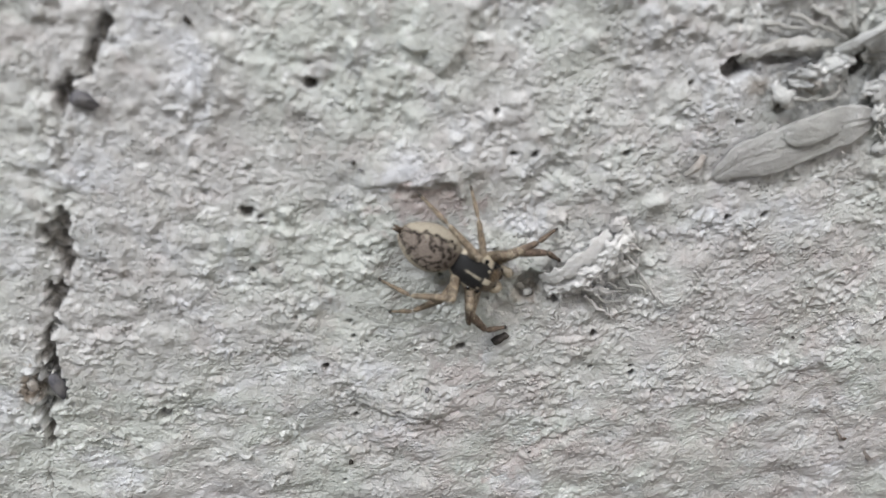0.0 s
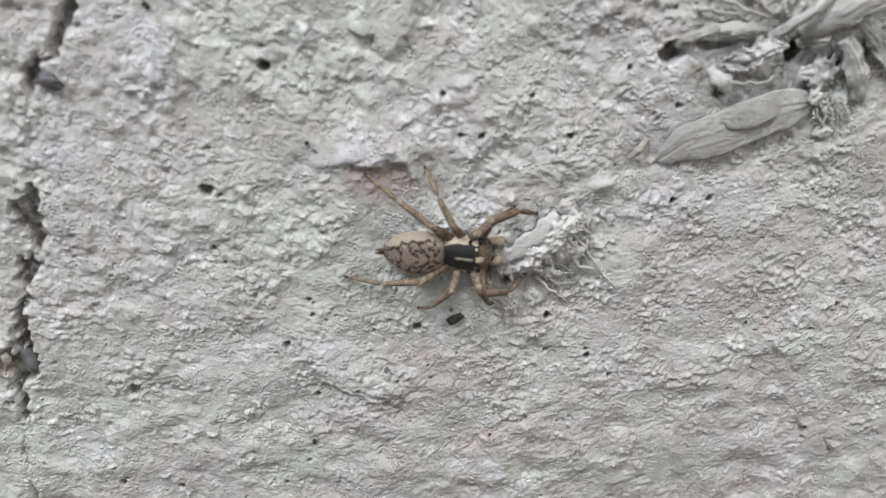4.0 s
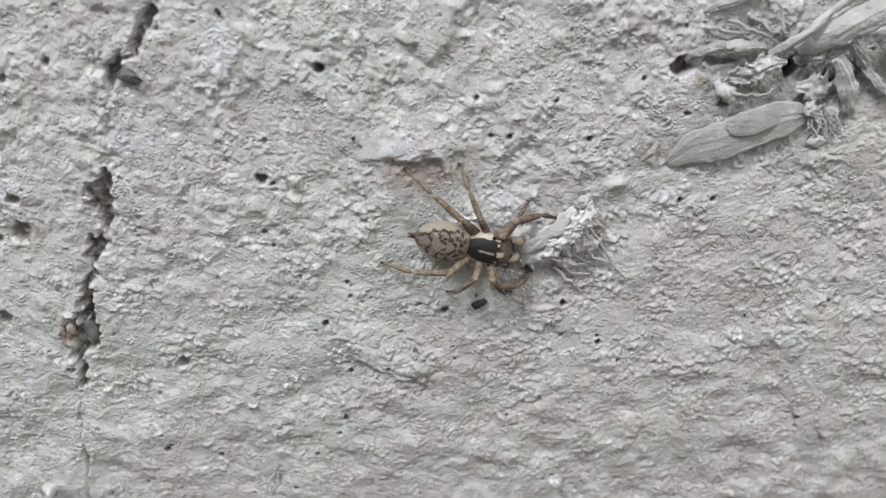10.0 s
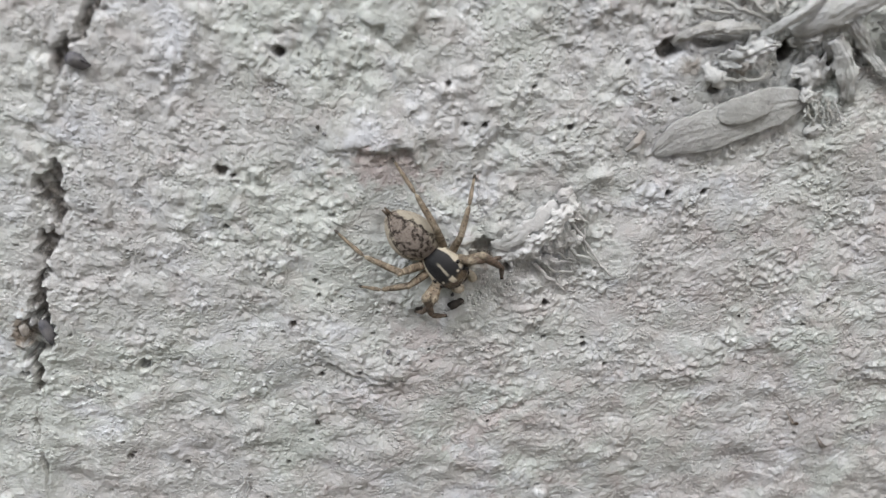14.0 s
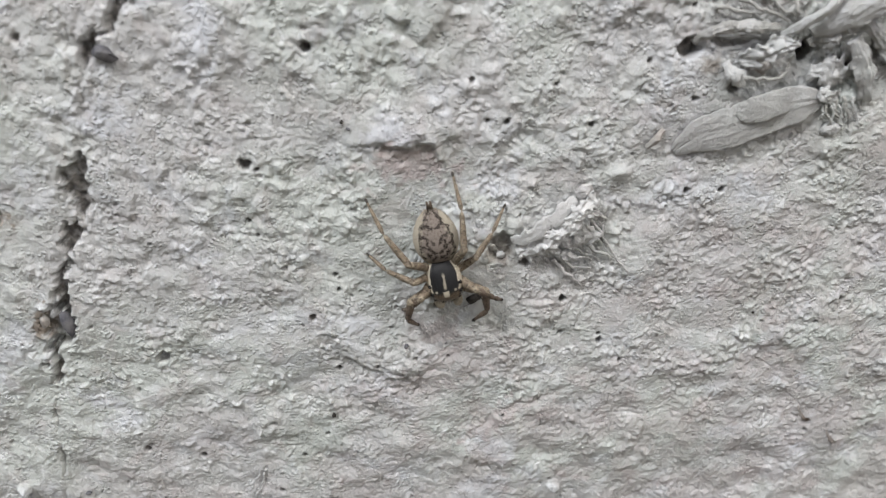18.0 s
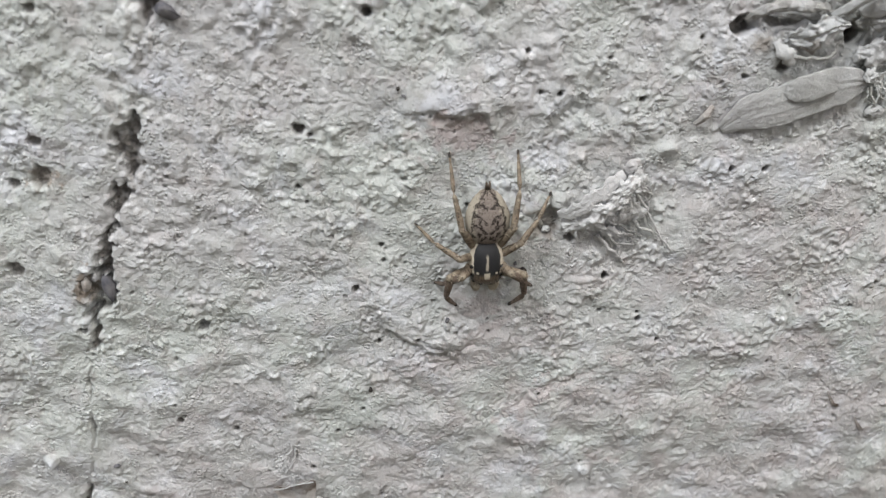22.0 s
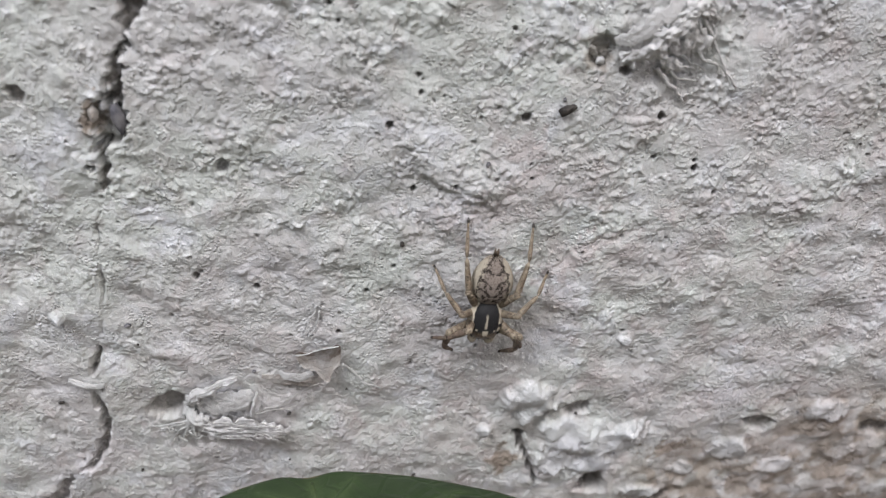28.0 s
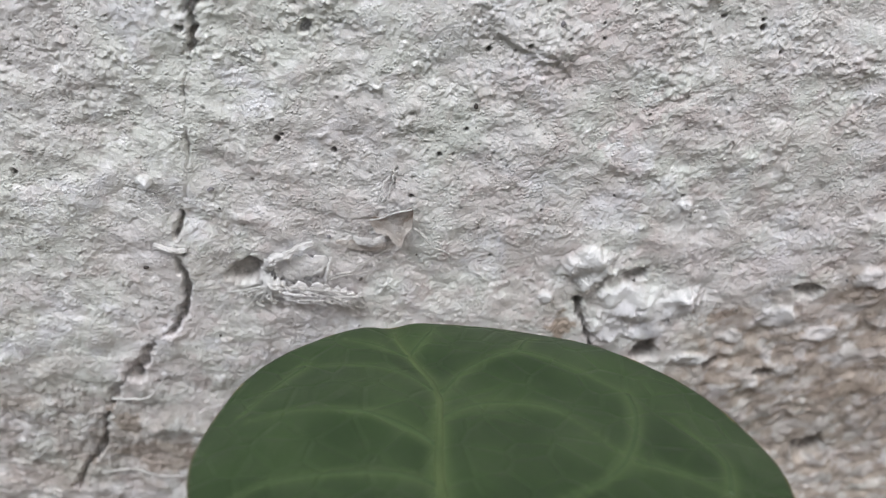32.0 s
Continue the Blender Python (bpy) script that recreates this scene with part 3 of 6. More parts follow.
def shape_face():
    f = Face()
    u, v = f.u, f.v
    core = smooth(u, -220, -70) * (1 - smooth(u, 90, 240)) * smooth(v, -260, -110) * (1 - smooth(v, 40, 190))
    # the trowelled plaster under the paint
    wu = u + 0.22 * fbm(u, v, 1.9, 2, 3)
    wv = v + 0.22 * fbm(u, v, 1.7, 2, 4)
    h = 0.25 * fbm(u, v, 34.0, 2, 5) + 0.34 * fbm(u, v, 8.0, 2, 6)
    coarse = smooth(v + 5 * fbm(u, v, 12.0, 2, 12) - 0.10 * u, -20, 4)               # lumpier towards the top
    bare = smooth(0.55 * (u - 28) - (v + 50) + 4 * fbm(u, v, 7.0, 3, 13), -1, 13) * smooth(u, 24, 36) * (1 - smooth(v, -44, -38))
    bare_left = smooth(-(v + 58) - 0.35 * (u + 30) + 3 * fbm(u, v, 6.0, 3, 14), 0, 7) * (1 - smooth(u, -24, -14))
    calm = smooth(fbm(u, v, 7.0, 3, 25, 0.6), -0.45, 0.40)                             # some stretches are smoother than others
    crisp = smooth(fbm(u, v, 5.0, 4, 26, 0.6) + 0.25 * smooth(u, -4, 14), -0.25, 0.45)  # some carry a sharp, flaky grain
    crisp = crisp * (1 - 0.55 * smooth(-v, 21, 33))
    su, sv = 0.96 * u - 0.28 * v, 0.96 * v + 0.28 * u                                   # along the brush strokes, and across them
    low = smooth(-v + 4 * fbm(u, v, 12.0, 2, 23), 8, 26) * (1 - 0.6 * bare)
    h = h + 0.24 * low * fbm(0.75 * su, sv, 3.6, 2, 7) + 0.12 * fbm(0.85 * su, sv, 2.3, 2, 11)
    film = 1 - 0.70 * smooth(fbm(u, v, 4.4, 3, 28, 0.6), 0.16, 0.34)                    # smooth films of thick paint
    lumps = fbm(wu + 0.1 * wv, 0.9 * wv, 1.3, 3, 8, 0.5)
    flaky = fbm(0.95 * wu, wv, 0.50, 3, 10, 0.62)
    fine = (0.075 + 0.09 * coarse - 0.025 * smooth(-v, 21, 33)) * (0.35 + 0.65 * calm) * lumps * (1 - 0.4 * bare)
    fine = fine + (0.08 + 0.30 * coarse) * (0.25 + 0.85 * calm) * beads(wu + 0.1 * wv, 0.80 * wv, 1.0, 31, 0.65) * (1 - 0.3 * bare)
    fine = fine + film * (0.12 + 0.24 * crisp) * (0.3 + 0.7 * calm) * beads(wu, 0.80 * wv, 0.52, 32, 0.6) * (1 - 0.4 * bare)
    fine = fine + film * (0.015 + 0.085 * crisp * (1 - 0.35 * coarse)) * flaky * (1 - 0.5 * bare)
    fine = fine + film * (0.16 + 0.30 * crisp) * beads(wu, 0.80 * wv, 0.30, 33, 0.5) * smooth(fbm(u, v, 2.4, 3, 27), -0.2, 0.25)
    f.fine = fine.astype(np.float32)
    h = h + fine
    # chipped layers of paint, each a thin step
    chips = np.zeros_like(u)
    for k, (size, level, rise) in enumerate(((4.2, 0.22, 0.05), (2.6, 0.36, 0.04))):
        n = fbm(wu * 0.8, wv, size, 4, 300 + 10 * k, 0.62)
        chips = chips + rise * smooth(n, level - 0.04, level + 0.04)
    h = h + chips * (1 - 0.7 * bare)
    # the bare, crumbling zone low on the right and the soiled one low on the left
    rubble = fbm(wu, wv, 3.0, 2, 15, 0.5)
    h = h + (bare + 0.6 * bare_left) * (0.28 * rubble + 0.55 * beads(wu + 0.2 * wv, 0.8 * wv, 2.3, 35, 0.75) + 0.24 * beads(wu, wv, 1.0, 36, 0.7) - 0.35)
    h = h - h[core > 0.99].mean()
    f.h = (h * (0.25 + 0.75 * core)).astype(np.float32)
    lows = 1 - smooth(0.6 * rubble + 0.7 * fbm(u, v, 2.2, 3, 18), -0.25, 0.35)
    f.ochre = (np.clip(bare * 1.2, 0, 1) * (0.34 + 0.66 * lows) * 0.75 + np.clip(bare_left, 0, 1) * lows * 0.3).astype(np.float32)
    # pinkish stain; towards the lower right it also puts dimmer light into the colour
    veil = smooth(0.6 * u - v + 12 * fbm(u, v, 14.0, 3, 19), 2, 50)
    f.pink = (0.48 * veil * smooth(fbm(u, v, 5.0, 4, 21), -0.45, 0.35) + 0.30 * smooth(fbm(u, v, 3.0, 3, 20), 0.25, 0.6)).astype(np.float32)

    # smooth old blisters
    for bu, bv, ru, rv, hi in ((14.3, 12.9, 2.3, 2.8, 0.55), (-10.8, -1.9, 2.0, 2.3, 0.16), (-5.2, -36.0, 2.6, 1.5, 0.16), (33.9, -0.6, 1.7, 1.2, 0.12)):
        w, m = f.bulge(bu, bv, ru, rv, hi, 0, 0.35, int(abs(bu)), flat=1)
        f.h[w] -= 0.75 * m * f.fine[w]

    # swellings with a torn lower edge: above the spider's resting place and below it
    f.lip([(7.6, 2.2), (9.6, 1.7), (12.9, 1.45), (15.4, 1.6), (17.2, 2.1)], 0.40, 4.2, 1, 0.9)
    w, m = f.bulge(12.2, 2.6, 3.6, 1.1, 0.14, -3, 0.25, 41, soft=1.0)
    f.h[w] -= 0.45 * m * f.fine[w]
    # groove under the upper edge, its shadow line partly put into the colour
    f.line([(9.4, 1.5, -0.1), (11.2, 1.25, 0.18), (13.0, 1.1, 0.28), (15.2, 1.25, 0.22), (16.6, 1.7, 0.0)], 0.35, 0.25, 0.3, 31, 0.5)
    f.lip([(6.2, -17.9), (8.5, -19.0), (10.9, -20.4), (12.5, -21.0), (13.9, -21.1), (15.2, -20.6)], 0.70, 5.5, 2, 0.9)
    f.line([(9.0, -19.2, -0.2), (11.2, -20.4, 0.15), (12.9, -21.0, 0.45), (14.2, -21.0, 0.40), (15.4, -20.4, -0.1)], 0.45, 0.0, 0.3, 32, 0.6)
    # lens of shade under the lower swelling's edge, laid on as colour
    f.stain(f.dirt_shade, 13.2, -20.9, 1.7, 0.5, 0.26, -6, 33)
    f.stain(f.pink, 16.6, -19.0, 2.6, 1.2, 0.8, 35, 37)
    w, m = f.bulge(15.5, -23.0, 4.2, 2.2, -0.12, 10, 0.3, 62, soft=1.0)
    f.h[w] -= 0.7 * m * f.fine[w]
    for bu, bv, ru, rv, tn in ((12.8, -0.9, 4.6, 2.4, -6), (8.2, 3.0, 3.8, 1.7, -8), (12.6, -3.6, 3.2, 1.7, -20), (16.2, -15.2, 2.6, 1.6, 20)):
        w, m = f.bulge(bu, bv, ru, rv, 0.05, tn, 0.35, int(7 * bu), soft=0.6)
        f.h[w] -= 0.70 * m * f.fine[w]
    f.stain(f.pink, 13.2, -0.1, 4.2, 1.9, 1.0, -4, 1)
    # brown strip: more of the shade under the upper edge, as colour
    f.stain(f.ochre, 13.0, 0.6, 3.2, 0.6, 0.22, -4, 12)
    f.stain(f.pink, 15.8, -16.2, 2.0, 1.6, 0.75, 20, 2)
    f.stain(f.pink, 14.6, -21.8, 4.5, 1.8, 0.65, 15, 3)
    f.stain(f.pink, 23.0, -25.3, 5.5, 0.8, 0.6, 25, 4)
    f.stain(f.ochre, 17.4, -51.0, 1.9, 1.7, 0.85, -30, 5)
    f.stain(f.ochre, -28.0, -70.5, 8.5, 3.6, 0.7, -6, 6)
    f.stain(f.ochre, -32.0, -64.6, 1.9, 2.8, 0.70, 25, 13)
    f.stain(f.ochre, -41.5, -73.5, 6.0, 2.6, 0.45, 15, 14)
    f.stain(f.ochre, -44.0, -61.0, 2.6, 1.4, 0.45, 10, 15)
    # wide washes: soiling, and the weaker light low down put into the colour
    f.stain(f.dirt_shade, -40.0, -68.0, 17.0, 9.0, 0.34, 12, 19)
    f.stain(f.dirt_shade, 54.0, -67.0, 17.0, 9.0, 0.26, -10, 20)
    f.stain(f.ochre, 56.0, -61.0, 7.0, 2.2, 0.85, 8, 16)
    f.stain(f.ochre, 35.5, -49.6, 3.0, 1.0, 0.75, 12, 17)
    f.stain(f.ochre, 45.0, -52.8, 5.0, 1.0, 0.70, 4, 18)
    f.lip([(-31.5, -64.8), (-29.6, -65.4), (-27.5, -64.9), (-24.5, -66.0), (-21.5, -65.4)], 0.7, 4.0, 6, 0.35)
    f.stain(f.ochre, -20.6, -4.6, 1.3, 0.9, 0.7, 0, 7)
    f.stain(f.ochre, 37.1, 7.85, 1.0, 0.7, 0.5, 0, 8)
    f.line([(19.4, -28.0, 0.0), (21.5, -26.0, 0.3), (26.8, -23.3, 0.25), (31.2, -21.0, 0.0)], 0.16, 0.0, 0.3, 5, 0.5)
    f.line([(22.0, -27.0, -0.1), (25.5, -25.0, 0.25), (29.0, -23.2, 0.0)], -0.14, 0.0, 0.3, 6, 0.5)
    f.stain(f.pink, 21.5, -26.6, 4.5, 1.3, 0.9, 38, 34)

    # white crusts low down
    mass = np.zeros_like(u)
    for cu, cv, ru, rv, tn in ((19.3, -42.9, 2.9, 2.8, 0), (23.9, -47.3, 3.6, 2.8, -20), (28.6, -48.5, 4.6, 2.5, 14), (22.8, -50.6, 2.6, 2.2, 0), (27.4, -51.2, 2.8, 1.6, 0), (15.1, -46.6, 0.9, 0.8, 0), (33.5, -55.5, 2.2, 1.3, 0),
                               (42.3, -49.8, 2.8, 1.7, 0), (51.8, -44.4, 2.8, 1.5, 10), (38.0, -52.8, 1.8, 1.0, 0), (48.5, -52.4, 2.4, 1.3, 10), (-24.6, -33.3, 0.9, 0.7, 0), (27.8, -35.5, 0.8, 0.6, 0)):
        w, du, dv = f.near(cu, cv, 1.6 * max(ru, rv))
        c, s = math.cos(radians(tn)), math.sin(radians(tn))
        d = np.hypot((du * c + dv * s) / ru, (dv * c - du * s) / rv) + 0.30 * fbm(du + 7.7 * cu, dv, 1.8, 3, 88)
        mass[w] = np.maximum(mass[w], (1 - smooth(d, 0.55, 1.05)) * (1.0 if cu < 35 else 0.6))
    cobbles = 0.35 + 0.90 * beads(u, 0.85 * v, 2.6, 41, 0.95) + 0.40 * beads(u, 0.9 * v, 1.2, 42, 0.8) + 0.12 * beads(wu, wv, 0.5, 43, 0.6)
    f.h += (mass * (cobbles - 0.8 * fine - chips)).astype(np.float32)
    f.ochre *= (1 - mass).astype(np.float32)
    f.pink *= (1 - 0.8 * mass).astype(np.float32)
    f.chalk = np.maximum(f.chalk, 0.45 * mass).astype(np.float32)
    for pu, pv, r, d, sq, tn in ((27.9, -54.3, 1.7, 2.4, 1.0, 0), (24.6, -44.1, 0.9, 1.0, 2.0, 12), (18.9, -47.6, 0.5, 1.2, 2.0, -60), (21.2, -44.3, 0.4, 0.8, 1.0, 0), (44.7, -46.3, 1.0, 0.8, 2.0, -12),
                                 (54.2, -71.5, 2.4, 2.0, 1.0, 0), (58.0, -47.0, 1.2, 0.8, 1.8, 0), (36.0, -56.5, 0.9, 0.6, 1.6, 10), (43.5, -58.0, 0.9, 0.6, 1.6, 0)):
        f.pit(pu, pv, r, d, 0.75, sq, tn, int(7 * pu) % 60)

    f.line([(18.9, -46.8, 0.1), (19.5, -49.0, 0.35), (20.6, -51.6, 0.30), (21.8, -54.0, 0.2)], 1.2, 0.75, 0.4, 14)
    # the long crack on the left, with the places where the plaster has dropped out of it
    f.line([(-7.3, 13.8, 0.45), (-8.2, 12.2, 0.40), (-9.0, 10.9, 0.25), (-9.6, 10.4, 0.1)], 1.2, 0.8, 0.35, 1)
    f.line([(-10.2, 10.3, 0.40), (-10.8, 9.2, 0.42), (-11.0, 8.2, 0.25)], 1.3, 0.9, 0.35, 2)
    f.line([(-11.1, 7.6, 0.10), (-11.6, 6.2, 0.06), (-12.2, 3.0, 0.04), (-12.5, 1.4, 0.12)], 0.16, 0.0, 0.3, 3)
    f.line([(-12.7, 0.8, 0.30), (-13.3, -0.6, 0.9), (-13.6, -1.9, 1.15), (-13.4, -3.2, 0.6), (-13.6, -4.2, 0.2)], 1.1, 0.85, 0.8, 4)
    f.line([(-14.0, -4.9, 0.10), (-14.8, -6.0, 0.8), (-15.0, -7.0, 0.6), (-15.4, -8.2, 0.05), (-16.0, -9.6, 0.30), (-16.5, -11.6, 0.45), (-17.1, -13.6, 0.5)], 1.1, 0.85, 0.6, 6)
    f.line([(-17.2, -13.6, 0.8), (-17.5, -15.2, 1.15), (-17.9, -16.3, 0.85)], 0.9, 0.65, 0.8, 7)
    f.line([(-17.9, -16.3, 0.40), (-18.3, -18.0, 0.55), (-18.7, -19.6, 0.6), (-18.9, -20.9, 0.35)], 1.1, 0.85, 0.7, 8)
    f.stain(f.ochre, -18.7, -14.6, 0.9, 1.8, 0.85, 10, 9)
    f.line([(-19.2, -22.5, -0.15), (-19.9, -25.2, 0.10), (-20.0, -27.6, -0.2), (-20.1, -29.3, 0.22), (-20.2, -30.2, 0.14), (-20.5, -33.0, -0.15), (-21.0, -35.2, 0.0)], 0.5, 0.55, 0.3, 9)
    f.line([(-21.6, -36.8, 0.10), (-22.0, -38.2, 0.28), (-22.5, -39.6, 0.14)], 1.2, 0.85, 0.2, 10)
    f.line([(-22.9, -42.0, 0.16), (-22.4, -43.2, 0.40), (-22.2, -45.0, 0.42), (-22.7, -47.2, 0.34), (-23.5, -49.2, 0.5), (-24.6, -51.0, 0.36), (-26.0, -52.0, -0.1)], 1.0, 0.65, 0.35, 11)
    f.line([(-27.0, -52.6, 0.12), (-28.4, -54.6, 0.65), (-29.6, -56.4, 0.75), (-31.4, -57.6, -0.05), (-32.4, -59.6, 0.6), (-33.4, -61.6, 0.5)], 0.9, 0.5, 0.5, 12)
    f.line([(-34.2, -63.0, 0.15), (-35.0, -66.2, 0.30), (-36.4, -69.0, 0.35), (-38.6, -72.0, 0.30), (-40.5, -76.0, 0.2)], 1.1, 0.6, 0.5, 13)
    # broken plaster fills the hollows
    fill = np.clip(f.dirt_shade, 0, 1) * smooth(u, -52, -46) * (1 - smooth(u, -8, -4))
    f.h += (fill * (0.45 * grains(wu, wv, 0.9, 37) + 0.30 * fbm(u, v, 0.7, 3, 38) - 0.1)).astype(np.float32)
    f.dirt_shade *= (1 - 0.55 * (fill > 0) * smooth(fbm(u, v, 1.1, 3, 39), -0.1, 0.4)).astype(np.float32)
    # the torn-out place beside the fibrous chip, and the ones under the straw and the crust
    f.pit(-16.2, -43.6, 1.5, 1.4, 0.7, 1.5, 20, 5)
    # fades left from the hole: its shading, put into the colour
    f.stain(f.dirt_shade, -17.6, -44.4, 2.4, 1.2, 0.4, 15, 35)
    f.pit(-29.5, -57.0, 0.9, 0.9, 0.5, 1.2, 0, 6)
    f.pit(21.2, -8.0, 1.35, 0.8, 0.42, 1.05, -60, 7)
    f.stain(f.ochre, 20.9, -8.4, 1.6, 1.3, 0.55, 10, 21)
    f.pit(23.3, -9.5, 0.45, 0.6, 0.8, 1.2, 0, 8)
    # recess behind the splinters, with a little of its shade put into the colour
    w, m = f.bulge(49.5, 8.8, 5.5, 3.8, -0.6, 20, 0.3, 61, soft=1.0)
    f.dirt_shade[w] = np.maximum(f.dirt_shade[w], 0.08 * m)
    f.pit(44.9, 8.7, 1.15, 2.6, 1.0, 0.75, 0, 9)
    f.pit(38.6, 9.9, 1.2, 1.1, 0.5, 1.9, 8, 14)
    # shade among the straw fibres above the arch, laid on as colour
    f.stain(f.dirt_shade, 40.2, 12.0, 3.2, 1.6, 0.30, 20, 36)
    f.pit(35.2, 9.2, 0.9, 1.5, 0.9, 1.3, 10, 10)
    f.pit(39.5, 6.05, 0.6, 1.2, 0.9, 1.3, -20, 11)
    f.pit(48.6, 7.4, 0.6, 1.2, 0.6, 2.4, -60, 12)
    f.pit(50.8, 9.0, 0.6, 1.0, 0.5, 2.4, -60, 13)
    # pores that can be told apart
    for k, (pu, pv, r) in enumerate(((0.0, -0.1, 0.52), (0.9, -0.5, 0.2), (5.4, 9.3, 0.46), (39.7, -2.7, 0.28), (36.7, -2.8, 0.27), (30.7, -17.7, 0.33), (30.6, -17.0, 0.2), (32.8, -19.8, 0.22),
                                     (16.7, -18.9, 0.16), (28.0, 3.1, 0.28), (21.1, 3.4, 0.26), (19.6, 3.4, 0.2), (-9.0, -18.6, 0.6), (10.2, -19.6, 0.22), (4.6, -14.6, 0.36), (26.9, -13.1, 0.36))):
        f.pit(pu, pv, r, 0.9 if r > 0.25 else 0.5, 0.95 if k != 12 else 0.45, 1.15, 20 * k, k)
    for k, (pu, pv, r) in enumerate(((15.7, -13.6, 0.42), (27.0, -16.8, 0.22), (14.1, -6.5, 0.2), (2.9, -30.3, 0.25), (-6.9, -30.1, 0.3), (0.4, -34.7, 0.26), (5.3, -27.7, 0.2), (-12.0, -28.9, 0.36),
                                     (7.2, -38.3, 0.2), (20.4, -34.5, 0.17), (27.4, -34.5, 0.2), (8.7, -41.5, 0.2), (13.3, -36.2, 0.16), (-35.9, -32.5, 0.32), (6.7, -20.2, 0.3), (6.8, -10.4, 0.24))):
        f.pit(pu, pv, r, 0.7, 0.9, 1.1, 35 * k, 20 + k)
    for k, (pu, pv, r) in enumerate(((-20.7, -1.4, 0.55), (-20.6, -4.5, 0.9), (-24.0, -12.9, 0.7), (-23.0, -5.2, 0.5), (-19.4, 8.8, 0.4), (-15.8, 10.1, 0.35), (-0.2, -5.1, 0.24), (0.5, -6.4, 0.17),
                                     (7.0, -11.8, 0.2), (18.2, 6.7, 0.24), (-11.6, -28.5, 0.2), (4.2, -30.3, 0.16), (16.5, -17.6, 0.14), (32.2, 8.2, 0.22), (36.2, 5.2, 0.26), (24.9, 6.4, 0.2))):
        f.pit(pu, pv, r, 0.55, 0.75, 1.2, 50 * k, 40 + k)
    rng = np.random.default_rng(4)
    for k in range(520):
        f.pit(rng.uniform(-48, 66), rng.uniform(-80, 20), 0.10 + 0.14 * rng.random() ** 2, 0.26, rng.uniform(0.15, 0.7), rng.uniform(0.8, 1.6), rng.uniform(0, 180), k % 60)
    return f


def build_wall():
    f = shape_face()
    rows, cols = f.u.shape
    n = rows * cols
    co = np.empty((n, 3), np.float32)
    co[:, 0], co[:, 1], co[:, 2] = f.u.ravel() * MM, (fall_back(f.v.ravel()) - f.h.ravel()) * MM, BASE + f.v.ravel() * MM
    co[:, 2] -= sink(f.v.ravel()) * MM
    idx = np.arange(n, dtype=np.int32).reshape(rows, cols)
    quads = np.stack([idx[:-1, :-1], idx[:-1, 1:], idx[1:, 1:], idx[1:, :-1]], -1).reshape(-1, 4)
    # the wall's thickness: the rim of the face joined to a plain back
    rim = np.concatenate([idx[0, :], idx[1:, -1], idx[-1, -2::-1], idx[-2:0:-1, 0]])
    back = co[rim].copy()
    back[:, 1] = 0.22
    m = len(rim)
    ring = np.arange(m, dtype=np.int32)
    sides = np.stack([rim, n + ring, n + (ring + 1) % m, np.roll(rim, -1)], -1)
    co = np.concatenate([co, back])
    quads = np.concatenate([quads, sides])
    loops = np.concatenate([quads.ravel(), n + ring]).astype(np.int32)
    starts = np.concatenate([np.arange(len(quads)) * 4, [len(quads) * 4]]).astype(np.int32)
    me = bpy.data.meshes.new("wall")
    me.vertices.add(len(co))
    me.vertices.foreach_set("co", co.ravel())
    me.loops.add(len(loops))
    me.loops.foreach_set("vertex_index", loops)
    me.polygons.add(len(starts))
    me.polygons.foreach_set("loop_start", starts)
    me.polygons.foreach_set("use_smooth", np.ones(len(starts), bool))
    for name, values in (("dirt_shade", f.dirt_shade), ("pink", f.pink), ("ochre", f.ochre), ("chalk", f.chalk)):
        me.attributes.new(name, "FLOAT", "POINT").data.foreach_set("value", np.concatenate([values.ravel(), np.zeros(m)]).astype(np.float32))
    me.materials.append(WALL_PAINT)
    me.update(calc_edges=True)
    me.validate()
    wall = tagged(new("wall", me), "rough plastered wall with old cracked, flaking whitish-grey lime paint", "wall", kind="structure")
    return f, wall


FACE, WALL = build_wall()


def surface(u, v, r=0.5):
    """The height of the wall's face round a place, in mm."""
    w, _, _ = FACE.near(u, v, r)
    return float(np.percentile(FACE.h[w], 70))


def build_ground():
    n, verts, faces = 24, [], []
    line = [math.copysign(abs(k / n) ** 3, k) * 300 for k in range(-n, n + 1)]
    for y in line:
        for x in line:
            verts.append((x, y, -0.004 + 0.01 * noise.noise((x * 3, y * 3, 0)) if abs(y) > 0.3 else -0.004))
    k = len(line)
    faces = [(i * k + j, i * k + j + 1, (i + 1) * k + j + 1, (i + 1) * k + j) for i in range(k - 1) for j in range(k - 1)]
    tagged(obj("ground", verts, faces, SOIL), "bare brown garden soil at the foot of the wall", "ground", kind="structure")


build_ground()


